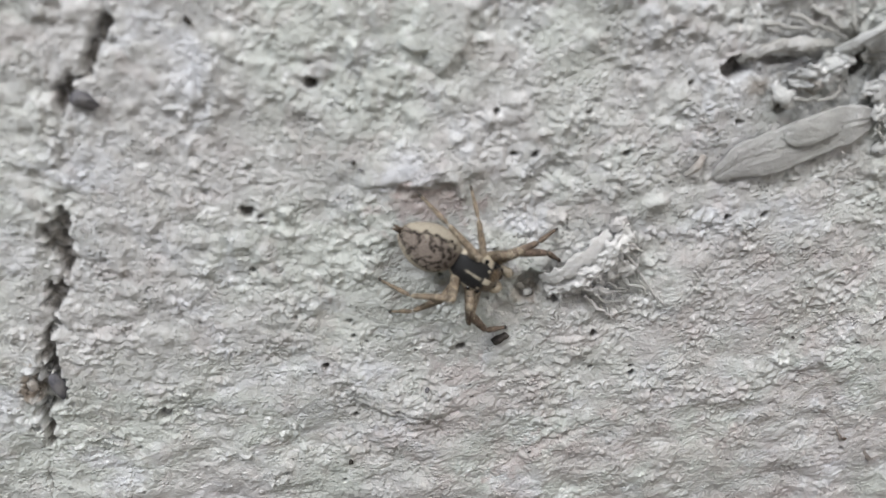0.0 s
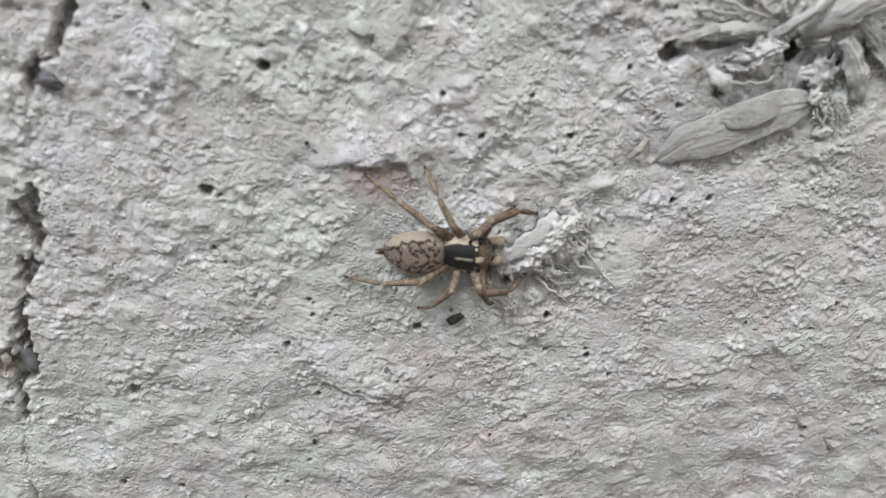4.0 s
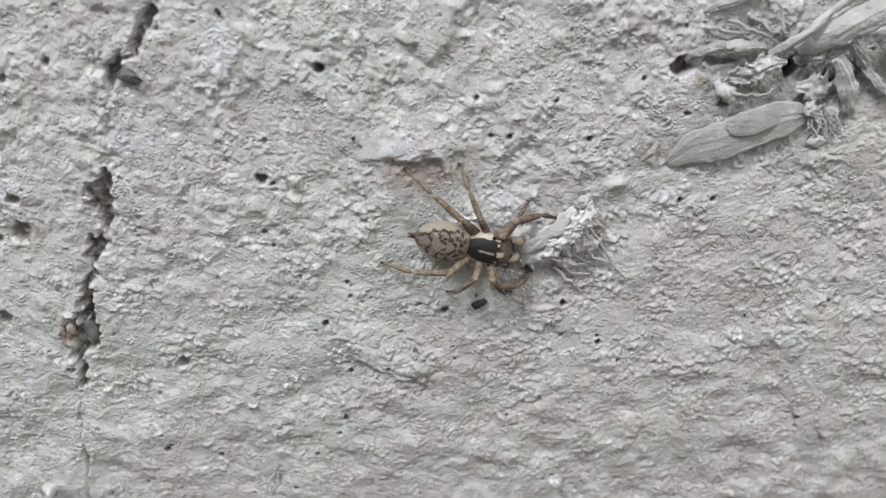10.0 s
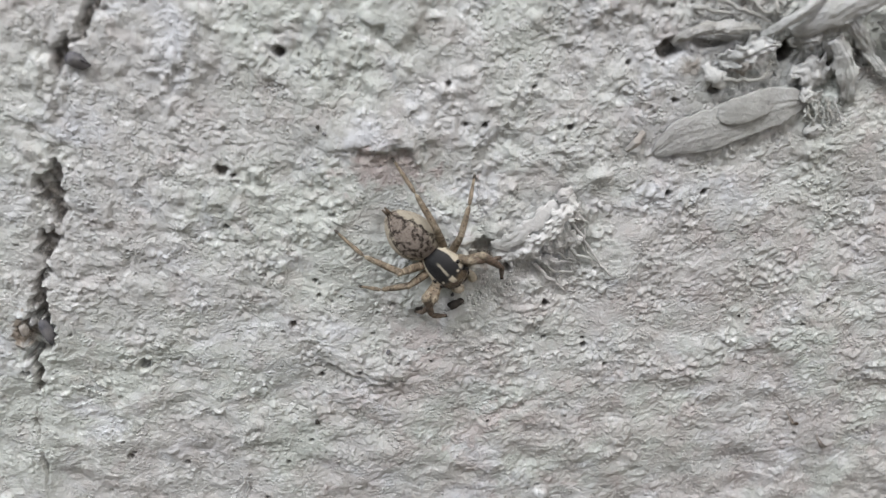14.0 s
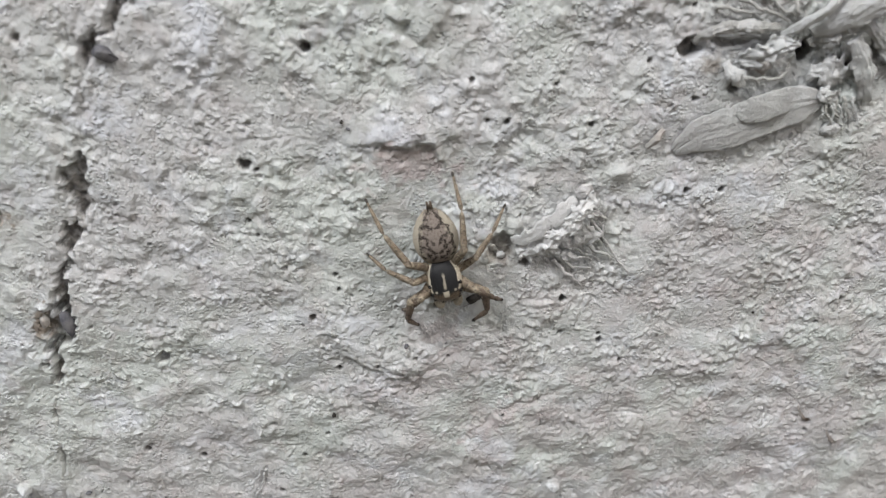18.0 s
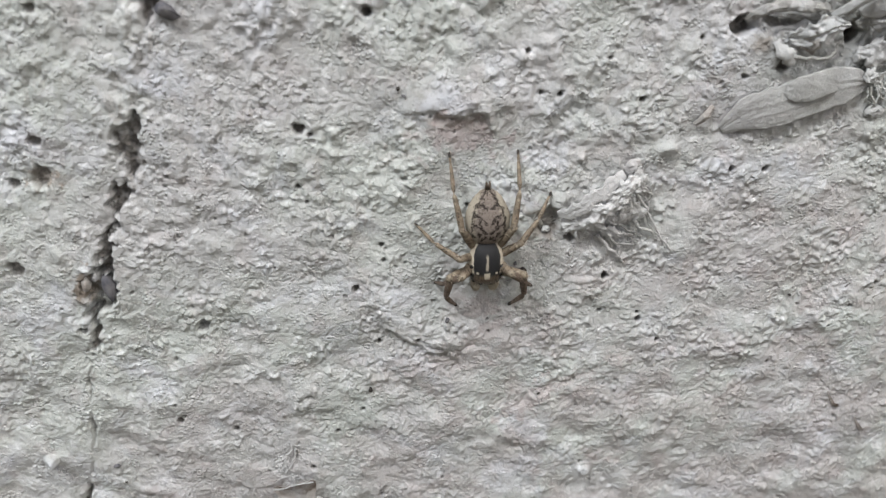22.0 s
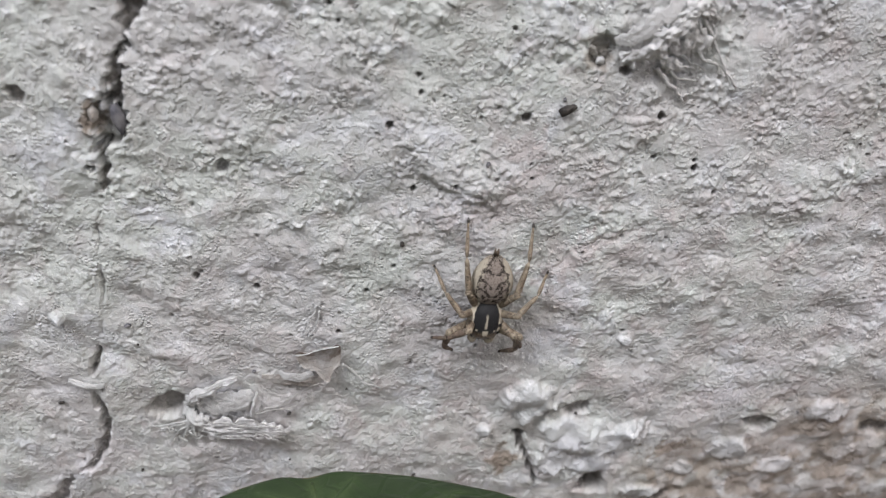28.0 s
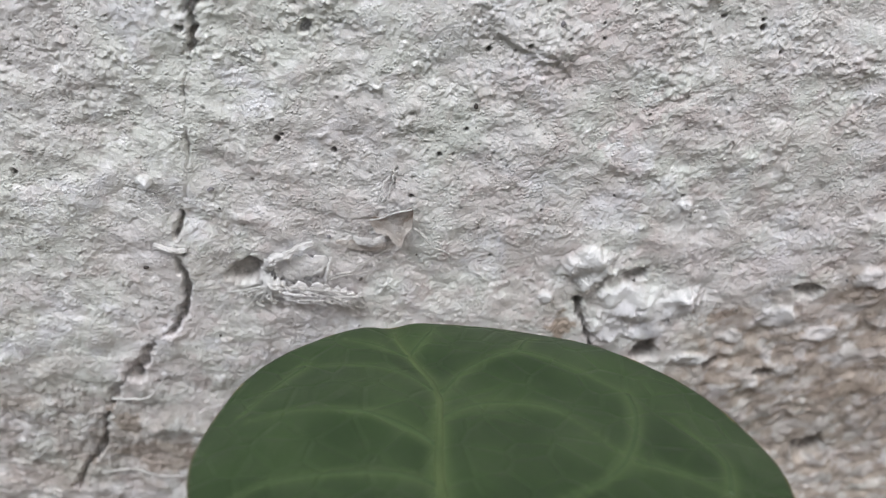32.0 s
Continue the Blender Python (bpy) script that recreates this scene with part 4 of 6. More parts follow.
# ---- loose bits on the wall ----
def ribbon(points, widths, thick=0.25, bow=0.3, ragged=0.12, grooves=0.06, seed=0, steps=12, across=16, crumble=0.10, sway=0.18):
    """A strip on the wall through places (u, v, height over the face), with its widths; it bows up in the middle, and is grooved, crumbly and torn along its edges."""
    rows = smooth_line([(*p, w) for p, w in zip(points, widths)], steps)
    n, verts, faces = len(rows), [], []
    for side in (0, 1):
        for i, (u, v, h, w) in enumerate(rows):
            a, b = rows[max(i - 1, 0)], rows[min(i + 1, n - 1)]
            d = Vector((b[0] - a[0], b[1] - a[1])).normalized()
            wag = sway * w * noise.noise((i * 0.11, seed * 2.3, 8.0))
            for k in range(across + 1):
                s = 2 * k / across - 1
                far = seed * 3.1 + (5 if s > 0 else 0)
                edge = 1 + abs(s) ** 3 * ragged * (2.2 * noise.noise((i * 0.22, far, 0.3)) + 0.9 * noise.noise((i * 0.55, far, 2.3)))
                wide = s * 0.5 * w * edge + wag
                x, y = u - d.y * wide, v + d.x * wide
                top = h + bow * w * (1 - s * s) + grooves * (noise.noise((s * 4.0, i * 0.05, seed * 7.7)) + 0.6 * noise.noise((s * 9.0, i * 0.07, seed * 5.7)))
                top += crumble * (1.3 * noise.noise((x * 0.9, y * 0.9, seed)) + 0.9 * noise.noise((x * 2.3, y * 2.3, seed + 3)) + 0.5 * noise.noise((x * 5, y * 5, seed + 7)))
                verts.append(at(x, y, top - (thick * (1 - 0.5 * abs(s)) if side else 0)))
    row, top = across + 1, n * (across + 1)
    for i in range(n - 1):
        for k in range(across):
            a = i * row + k
            faces.append((a, a + row, a + row + 1, a + 1))
            a += top
            faces.append((a, a + 1, a + row + 1, a + row))
        for k in (0, across):
            a, b = i * row + k, (i + 1) * row + k
            q = (a, b, b + top, a + top)
            faces.append(q if k else q[::-1])
    for i in (0, n - 1):
        for k in range(across):
            a = i * row + k
            q = (a, a + 1, a + 1 + top, a + top)
            faces.append(q if i == 0 else q[::-1])
    return verts, [f[::-1] for f in faces]


def strand(points, r0, r1, seed=0, steps=10, wild=0.16):
    rows = smooth_line(points, steps)
    n = len(rows)
    pts = []
    for i, (u, v, h) in enumerate(rows):
        f = min(1, 4 * i / n)
        pts.append(at(u + f * wild * (1.6 * noise.noise((i * 0.13, seed * 1.7, 0)) + 0.5 * noise.noise((i * 0.5, seed, 3))),
                      v + f * wild * (1.6 * noise.noise((i * 0.13, seed * 1.7, 9)) + 0.5 * noise.noise((i * 0.5, seed, 6))), h + 0.1 * noise.noise((i * 0.2, seed, 12))))
    return tube(pts, [(r0 + (r1 - r0) * i / (n - 1)) * MM * (1 + 0.45 * noise.noise((i * 0.45, seed, 4))) for i in range(n)], 6, 0.7)


def on_face(points):
    """Heights are given over the face as it lies below each place."""
    return [(u, v, h + surface(u, v)) for u, v, h in points]


def nugget(u, v, ru, rv, rh, turn, mat, name, label, category, seed, lift=0.6):
    bm = bmesh.new()
    rng = random.Random(seed)
    c, s = math.cos(radians(turn)), math.sin(radians(turn))
    base = at(u, v, surface(u, v) + lift * rh)
    for _ in range(26):
        q = Vector((rng.gauss(0, 1), rng.gauss(0, 1), rng.gauss(0, 1))).normalized() * rng.uniform(0.8, 1.15)
        bm.verts.new(((q.x * ru * c - q.y * rv * s) * MM, -q.z * rh * MM, (q.x * ru * s + q.y * rv * c) * MM))
    hull = bmesh.ops.convex_hull(bm, input=bm.verts)
    bmesh.ops.delete(bm, geom=[e for e in hull["geom_interior"] if isinstance(e, bmesh.types.BMVert)], context="VERTS")
    bmesh.ops.bevel(bm, geom=list(bm.edges), offset=0.10 * min(ru, rv) * MM, segments=1, affect="EDGES")
    me = bpy.data.meshes.new(name)
    bmesh.ops.recalc_face_normals(bm, faces=bm.faces)
    bm.to_mesh(me)
    bm.free()
    me.polygons.foreach_set("use_smooth", [True] * len(me.polygons))
    me.materials.append(mat)
    ob = tagged(new(name, me), label, category)
    ob.location = base
    return ob


def holder(name, label, category, group=""):
    return tagged(new(name), label, category, group)


# straw and splinters under the paint, high on the right
def build_straw():
    g = "straw bits stuck under the wall paint"

    def straw(name, label, points, widths, mat=STRAW, **kw):
        return tagged(obj(name, *ribbon(on_face(points), widths, **kw), mat), label, "straw", g)

    straw("flat_straw", "flat pointed blade of straw painted grey, lying along the wall",
          [(35.1, 0.65, 0.15), (35.7, 1.2, 0.35), (37.3, 2.3, 0.5), (39.7, 3.1, 0.6), (42.6, 4.2, 0.65), (44.9, 4.95, 0.55), (46.9, 5.0, 0.3)], [0.7, 1.6, 3.1, 3.4, 3.4, 2.9, 1.0], thick=0.45, bow=0.05, ragged=0.05, grooves=0.07, seed=1, crumble=0.02, across=26, sway=0.02)
    straw("straw_flap", "smooth tongue of paint lapped over a straw blade",
          [(39.5, 4.5, 0.75), (40.3, 4.45, 1.0), (41.7, 4.75, 1.1), (43.6, 5.4, 1.0), (45.6, 5.8, 0.65)], [0.9, 2.0, 2.3, 2.0, 0.9], STRAW, thick=0.26, bow=0.05, ragged=0.03, grooves=0.02, seed=2, crumble=0.015, sway=0.03)
    straw("split_stalk", "split hollow stalk of straw sticking out of the wall",
          [(44.3, 10.6, 0.9), (45.2, 11.3, 1.4), (46.8, 12.4, 1.8), (48.6, 13.4, 2.1), (52.0, 15.0, 2.3)], [1.0, 2.0, 2.4, 2.5, 2.4], FLAKE, thick=0.35, bow=0.16, ragged=0.10, grooves=0.07, seed=3, crumble=0.05, across=22, sway=0.04)
    straw("split_stalk", "thin pale rim of a split stalk of straw",
          [(42.2, 10.2, 0.7), (43.2, 11.3, 1.5), (44.5, 12.6, 2.0), (46.0, 14.0, 2.3), (48.2, 15.9, 2.5)], [0.5, 0.85, 0.75, 0.7, 0.6], FLAKE, thick=0.4, bow=0.3, ragged=0.15, seed=4)
    straw("paint_crust", "ragged torn paint along the under edge of a stalk",
          [(44.5, 9.7, 0.6), (45.6, 10.1, 1.1), (46.9, 10.8, 1.3), (48.2, 11.9, 1.4), (49.4, 13.0, 1.4)], [0.5, 1.2, 1.1, 1.2, 0.7], FIBRE, thick=0.4, bow=0.12, ragged=0.6, grooves=0.10, seed=12, crumble=0.34)
    straw("paint_crust", "broken lump of paint crust bent outwards over a hollow",
          [(39.2, 8.3, 0.4), (40.4, 8.7, 1.0), (41.8, 9.4, 1.3), (43.6, 9.8, 1.2)], [0.9, 1.9, 1.6, 0.8], FLAKE, thick=0.4, bow=0.14, ragged=0.40, grooves=0.12, seed=5, crumble=0.34, across=22)
    straw("paint_crust", "lumpy beige-stained crust of paint beside a hollow",
          [(40.0, 7.9, 0.5), (40.9, 8.3, 1.0), (41.7, 8.4, 0.7)], [0.8, 1.5, 0.7], FLAKE_BACK, thick=0.4, bow=0.2, ragged=0.35, grooves=0.10, seed=13, crumble=0.26)
    straw("paint_crust", "curled edge of paint over a dark hollow",
          [(38.0, 8.2, 0.3), (38.6, 7.4, 0.9), (39.3, 6.8, 0.8), (39.9, 7.6, 0.4)], [0.6, 1.3, 1.1, 0.5], FLAKE, thick=0.22, bow=0.25, ragged=0.30, grooves=0.070, seed=6, crumble=0.14)
    straw("paint_crust", "arched ridge of paint over a straw fibre",
          [(35.5, 9.6, 0.3), (36.5, 10.6, 0.8), (38.2, 11.1, 0.95), (40.1, 10.95, 0.85), (42.0, 10.85, 0.6)], [0.5, 0.9, 0.9, 0.9, 0.5], FIBRE, thick=0.4, bow=0.28, ragged=0.30, grooves=0.070, seed=7, crumble=0.18)
    straw("paint_crust", "ragged patch of broken paint beside a hollow",
          [(45.0, 7.7, 0.5), (46.4, 7.3, 0.95), (47.7, 7.1, 0.7), (48.6, 6.6, 0.3)], [0.9, 2.4, 2.2, 0.7], FLAKE, thick=0.25, bow=0.04, ragged=0.50, grooves=0.105, seed=8, crumble=0.28)
    straw("paint_crust", "small lump of paint on straw ends",
          [(46.0, 5.9, 0.8), (46.9, 5.6, 0.95), (48.0, 5.6, 0.5)], [0.6, 1.2, 0.6], FLAKE, thick=0.25, bow=0.04, ragged=0.50, seed=9, crumble=0.24)
    splinters = (((47.6, 10.2), (49.2, 7.9), (50.6, 5.0), 1.5), ((48.5, 8.6), (49.2, 6.6), (49.9, 4.7), 0.7), ((48.5, 11.6), (50.5, 9.7), (52.0, 7.8), 1.1), ((50.6, 9.4), (52.2, 7.6), (53.8, 6.6), 0.8), ((51.2, 11.7), (53.3, 9.4), (55.2, 7.4), 1.1),
                 ((53.6, 12.4), (55.4, 10.2), (58.4, 7.6), 1.0), ((54.4, 14.0), (57.0, 11.8), (60.5, 9.0), 1.0))
    for k, (a, mid, b, wide) in enumerate(splinters):
        straw("straw_splinter", "narrow painted straw splinter pointing down the wall", [(*a, 1.3), (*mid, 1.2), (*b, 0.2)], [0.8 * wide, wide, 0.4 * wide], FLAKE if k % 2 == 0 else STRAW, thick=0.35, bow=0.22, ragged=0.28, grooves=0.12, seed=20 + k, crumble=0.14)
    for k, pts in enumerate((((38.4, 13.0, 0.4), (40.2, 12.3, 0.8), (42.4, 11.7, 0.7)), ((39.9, 13.5, 0.3), (41.4, 12.6, 0.8), (42.9, 11.8, 0.7)), ((42.4, 13.3, 0.8), (42.6, 12.3, 1.2), (42.7, 11.5, 0.9)), ((36.6, 12.4, 0.2), (38.6, 12.2, 0.6), (40.6, 11.7, 0.4)),
                             ((39.0, 7.0, 0.5), (40.7, 6.8, 0.8), (42.6, 7.2, 0.9), (43.4, 8.5, 0.7)), ((43.6, 13.4, 0.8), (43.9, 14.4, 1.2), (44.2, 15.4, 1.3)), ((40.6, 15.4, 0.4), (42.0, 14.2, 0.8), (43.0, 12.6, 0.9)))):
        tagged(obj("straw_fibre", *strand(on_face(pts), 0.18, 0.10, 30 + k, 10, 0.3), FIBRE), "painted straw fibre lying across the wall", "straw fibre", g)
    rng = random.Random(31)
    for k in range(13):
        a = (46.8 + 0.20 * k + rng.uniform(-0.2, 0.2), 5.0 + rng.uniform(-0.4, 0.5))
        fall = rng.uniform(0.9, 2.7)
        tagged(obj("straw_fibre", *strand(on_face([(*a, 0.5), (a[0] + 0.2 * fall, a[1] - 0.5 * fall, 0.5), (a[0] + rng.uniform(0.15, 0.55) * fall, a[1] - fall, 0.12)]), rng.uniform(0.08, 0.2), 0.05, 40 + k, 10, 0.25), (FLAKE, FIBRE)[k % 2]),
               "frayed end of painted straw hanging down", "straw fibre", g)
    for k, (a, m, c, w) in enumerate((((36.4, 13.6), (38.6, 14.6), (41.6, 15.6), 0.8), ((37.4, 10.1), (39.6, 10.2), (42.0, 9.9), 0.7), ((46.8, 15.0), (49.0, 16.2), (52.0, 17.4), 1.0), ((47.6, 9.6), (48.0, 8.6), (48.4, 7.6), 0.7))):
        straw("straw_splinter", "weathered straw splinter half buried in the paint", [(*a, 0.1), (*m, 0.7), (*c, 0.3)], [0.4 * w, w, 0.5 * w], (STRAW, FIBRE)[k % 2], thick=0.35, bow=0.15, ragged=0.35, grooves=0.070, seed=50 + k, crumble=0.12)
    straw("paint_chip", "small upright chip of beige paint", [(32.7, 1.1, 0.2), (33.3, 1.9, 0.4), (34.0, 2.7, 0.2)], [0.4, 0.7, 0.4], FLAKE_BACK, thick=0.2, bow=0.3, ragged=0.1, seed=60)


def build_frayed_flake():
    """The pale flake with frayed fibres beside the place where the spider rests."""
    top = holder("frayed_paint_flake", "chalky white paint flake with frayed fibres standing off the wall", "paint flake")
    obj("flake", *ribbon(on_face([(21.9, -7.0, 0.5), (22.9, -6.55, 1.1), (24.3, -5.4, 1.6), (25.7, -4.1, 1.7), (27.1, -3.05, 1.1)]), [0.5, 1.3, 1.4, 1.3, 0.9], thick=0.22, bow=0.06, ragged=0.20, grooves=0.03, seed=71, crumble=0.05), FLAKE_WHITE, top, "smooth white upper layer of the flake")
    obj("flake", *ribbon(on_face([(22.5, -8.4, 0.3), (23.5, -8.0, 0.8), (24.8, -7.0, 1.3), (26.1, -5.8, 1.6), (27.2, -4.5, 1.6), (28.4, -3.6, 1.1), (29.1, -4.0, 0.5)]), [0.8, 1.8, 2.0, 1.6, 1.5, 1.7, 0.8], thick=0.5, bow=0.16, ragged=0.40, grooves=0.08, seed=70, crumble=0.30, steps=16, across=22), FLAKE_WHITE, top, "crumbly pinkish-white crust of the flake")
    obj("flake", *ribbon(on_face([(27.2, -2.9, 0.5), (27.9, -2.6, 0.9), (28.6, -2.75, 0.5)]), [0.8, 1.3, 0.7], thick=0.5, bow=0.25, ragged=0.25, grooves=0.05, seed=73, crumble=0.22), FLAKE_PINK, top, "rounded lump at the flake's upper end")
    for k, (pts, wide) in enumerate(((((26.9, -5.4, 0.5), (27.7, -5.9, 0.85), (28.5, -6.9, 0.8), (28.9, -8.0, 0.3)), (1.0, 1.9, 1.7, 0.5)), (((25.7, -7.0, 0.4), (26.6, -7.2, 0.75), (27.7, -7.5, 0.6), (28.3, -8.2, 0.2)), (0.6, 1.4, 1.1, 0.4)),
                                     (((25.6, -8.4, 0.25), (26.8, -8.7, 0.5), (28.2, -9.4, 0.15)), (0.5, 0.9, 0.3)), (((28.0, -4.2, 0.6), (29.0, -4.5, 0.8), (29.7, -5.3, 0.4)), (0.5, 0.7, 0.4)))):
        obj("flake", *ribbon(on_face(pts), wide, thick=0.22, bow=0.10, ragged=0.45, grooves=0.10, seed=76 + k, crumble=0.22), FLAKE_WHITE if k % 2 == 0 else FLAKE_PINK, top, "torn folded paint under the flake")
    fibres = ((((28.3, -4.7, 0.9), (29.5, -6.5, 0.8), (30.7, -8.2, 0.5), (32.2, -10.5, 0.1)), 0.15, 0.06), (((28.5, -4.9, 0.7), (29.3, -6.9, 0.6), (30.9, -8.9, 0.3), (31.9, -10.2, 0.1)), 0.10, 0.05), (((28.7, -7.5, 0.6), (30.1, -8.6, 0.5), (31.1, -9.6, 0.1)), 0.20, 0.07),
              (((25.7, -9.1, 0.3), (26.9, -10.4, 0.5), (27.8, -11.0, 0.4), (28.7, -12.1, 0.1)), 0.19, 0.07), (((26.3, -8.9, 0.3), (27.5, -9.8, 0.45), (29.3, -9.9, 0.1)), 0.16, 0.08), (((28.9, -4.3, 0.6), (29.7, -5.1, 0.7), (29.3, -6.4, 0.3)), 0.13, 0.07),
              (((26.0, -8.0, 0.4), (27.4, -8.9, 0.5), (28.9, -9.2, 0.2)), 0.15, 0.08), (((27.3, -7.9, 0.4), (28.3, -8.8, 0.4), (29.9, -9.3, 0.1)), 0.13, 0.06), (((26.4, -9.4, 0.3), (27.3, -10.2, 0.3), (28.4, -10.5, 0.1)), 0.10, 0.05),
              (((29.4, -5.4, 0.6), (29.9, -6.6, 0.5), (30.2, -8.0, 0.1)), 0.08, 0.05))
    for k, (pts, r0, r1) in enumerate(fibres):
        obj("fibre", *strand(on_face(pts), r0, r1, 75 + k, 10, 0.26), FIBRE if k % 3 else FLAKE_PINK, top)
    tagged(obj("paint_sliver", *ribbon(on_face([(20.1, -7.5, 0.2), (20.5, -8.0, 0.35), (20.9, -8.6, 0.15)]), [0.3, 0.55, 0.3], thick=0.2, bow=0.2, ragged=0.3, seed=91), FLAKE_BACK), "beige sliver of paint beside a hollow in the wall", "paint chip")


def build_curled_flake():
    top = holder("curled_paint_flake", "thin torn paint flake curling off the wall, beige on its back", "paint flake")
    n, m, rough = 40, 18, []
    base = surface(-1.6, -38.4, 1.5)
    for side in (0, 1):
        for i in range(n + 1):
            u = -3.7 + 4.3 * i / n
            hi = float(np.interp(u, [-3.7, -2.4, -1.0, 0.3, 0.6], [-37.0, -36.6, -35.9, -35.4, -35.6])) + 0.24 * noise.noise((u * 1.7, 3.0, 0))
            lo = float(np.interp(u, [-3.7, -3.0, -2.2, -1.9, -1.5, -0.9, -0.45, -0.25, 0.1, 0.5, 0.6], [-37.5, -38.6, -38.9, -38.7, -39.2, -39.9, -39.9, -38.9, -38.3, -37.8, -37.0])) + 0.12 * noise.noise((u * 2.6, 8.0, 0))
            for k in range(m + 1):
                s = k / m
                reach = 0.35 + 0.65 * smooth(u, -3.8, -0.6)
                h = base + reach * (0.85 + 0.40 * (1 - s) ** 2 - 0.3 * s * (1 - s) + 0.20 * s ** 3) + 0.05 * noise.noise((u * 1.5, s * 4, 1.0))
                rough.append(at(u, hi + (lo - hi) * s, h - (0.07 if side else 0)))
    faces, index, row, under = [], [], m + 1, (n + 1) * (m + 1)
    for i in range(n):
        for k in range(m):
            a = i * row + k
            faces += [(a, a + 1, a + 1 + row, a + row), (a + under, a + under + row, a + under + row + 1, a + under + 1)]
            brown = k / m < 0.14 + 0.42 * i / n + 0.05 * noise.noise((i * 0.3, 2.0, 0))
            index += [1 if brown else 0, 1]
    for k in range(m):
        for i in (0, n):
            a = i * row + k
            faces.append((a, a + 1, a + 1 + under, a + under))
            index.append(0)
    for i in range(n):
        for k in (0, m):
            a = i * row + k
            faces.append((a, a + row, a + row + under, a + under))
            index.append(0)
    obj("flake", rough, faces, None, top, "beige back of the curled flake", mats=[FLAKE_BACK, FLAKE_STAIN], index=index)
    obj("flake", *ribbon(on_face([(-5.3, -39.3, 0.3), (-4.4, -39.5, 0.8), (-3.2, -39.6, 0.9), (-2.1, -39.3, 0.5)]), [0.4, 0.9, 0.9, 0.5], thick=0.12, bow=0.05, ragged=0.10, grooves=0.01, seed=102, crumble=0.02), FLAKE, top)
    obj("flake", *ribbon(on_face([(-7.0, -40.0, 0.05), (-5.0, -40.4, 0.12), (-2.4, -40.6, 0.15), (-1.2, -40.1, 0.1)]), [0.4, 1.2, 1.4, 0.5], thick=0.2, bow=0.02, ragged=0.15, grooves=0.03, seed=105, crumble=0.05), FLAKE_BACK, top)
    obj("torn_edge", *strand(on_face([(0.7, -37.9, 0.7), (1.6, -38.9, 0.4), (2.8, -40.2, 0.3), (4.4, -41.3, 0.1)]), 0.17, 0.08, 103), FLAKE, top)
    obj("torn_edge", *strand(on_face([(-3.8, -37.1, 0.6), (-2.4, -36.6, 1.0), (-1.0, -35.9, 1.2), (0.4, -35.4, 1.25)]), 0.07, 0.08, 104, 10, 0.12), FLAKE, top, "white upper edge of the flake")
    for k, pts in enumerate((((-1.6, -31.9, 0.1), (-2.2, -33.4, 0.3), (-2.8, -35.4, 0.1)), ((-1.3, -32.4, 0.1), (-1.7, -34.0, 0.25), (-2.5, -35.3, 0.1)))):
        tagged(obj("paint_wrinkle", *strand(on_face(pts), 0.11, 0.06, 110 + k, 10, 0.35), FLAKE), "upright wrinkle of loose paint on the wall", "paint wrinkle")


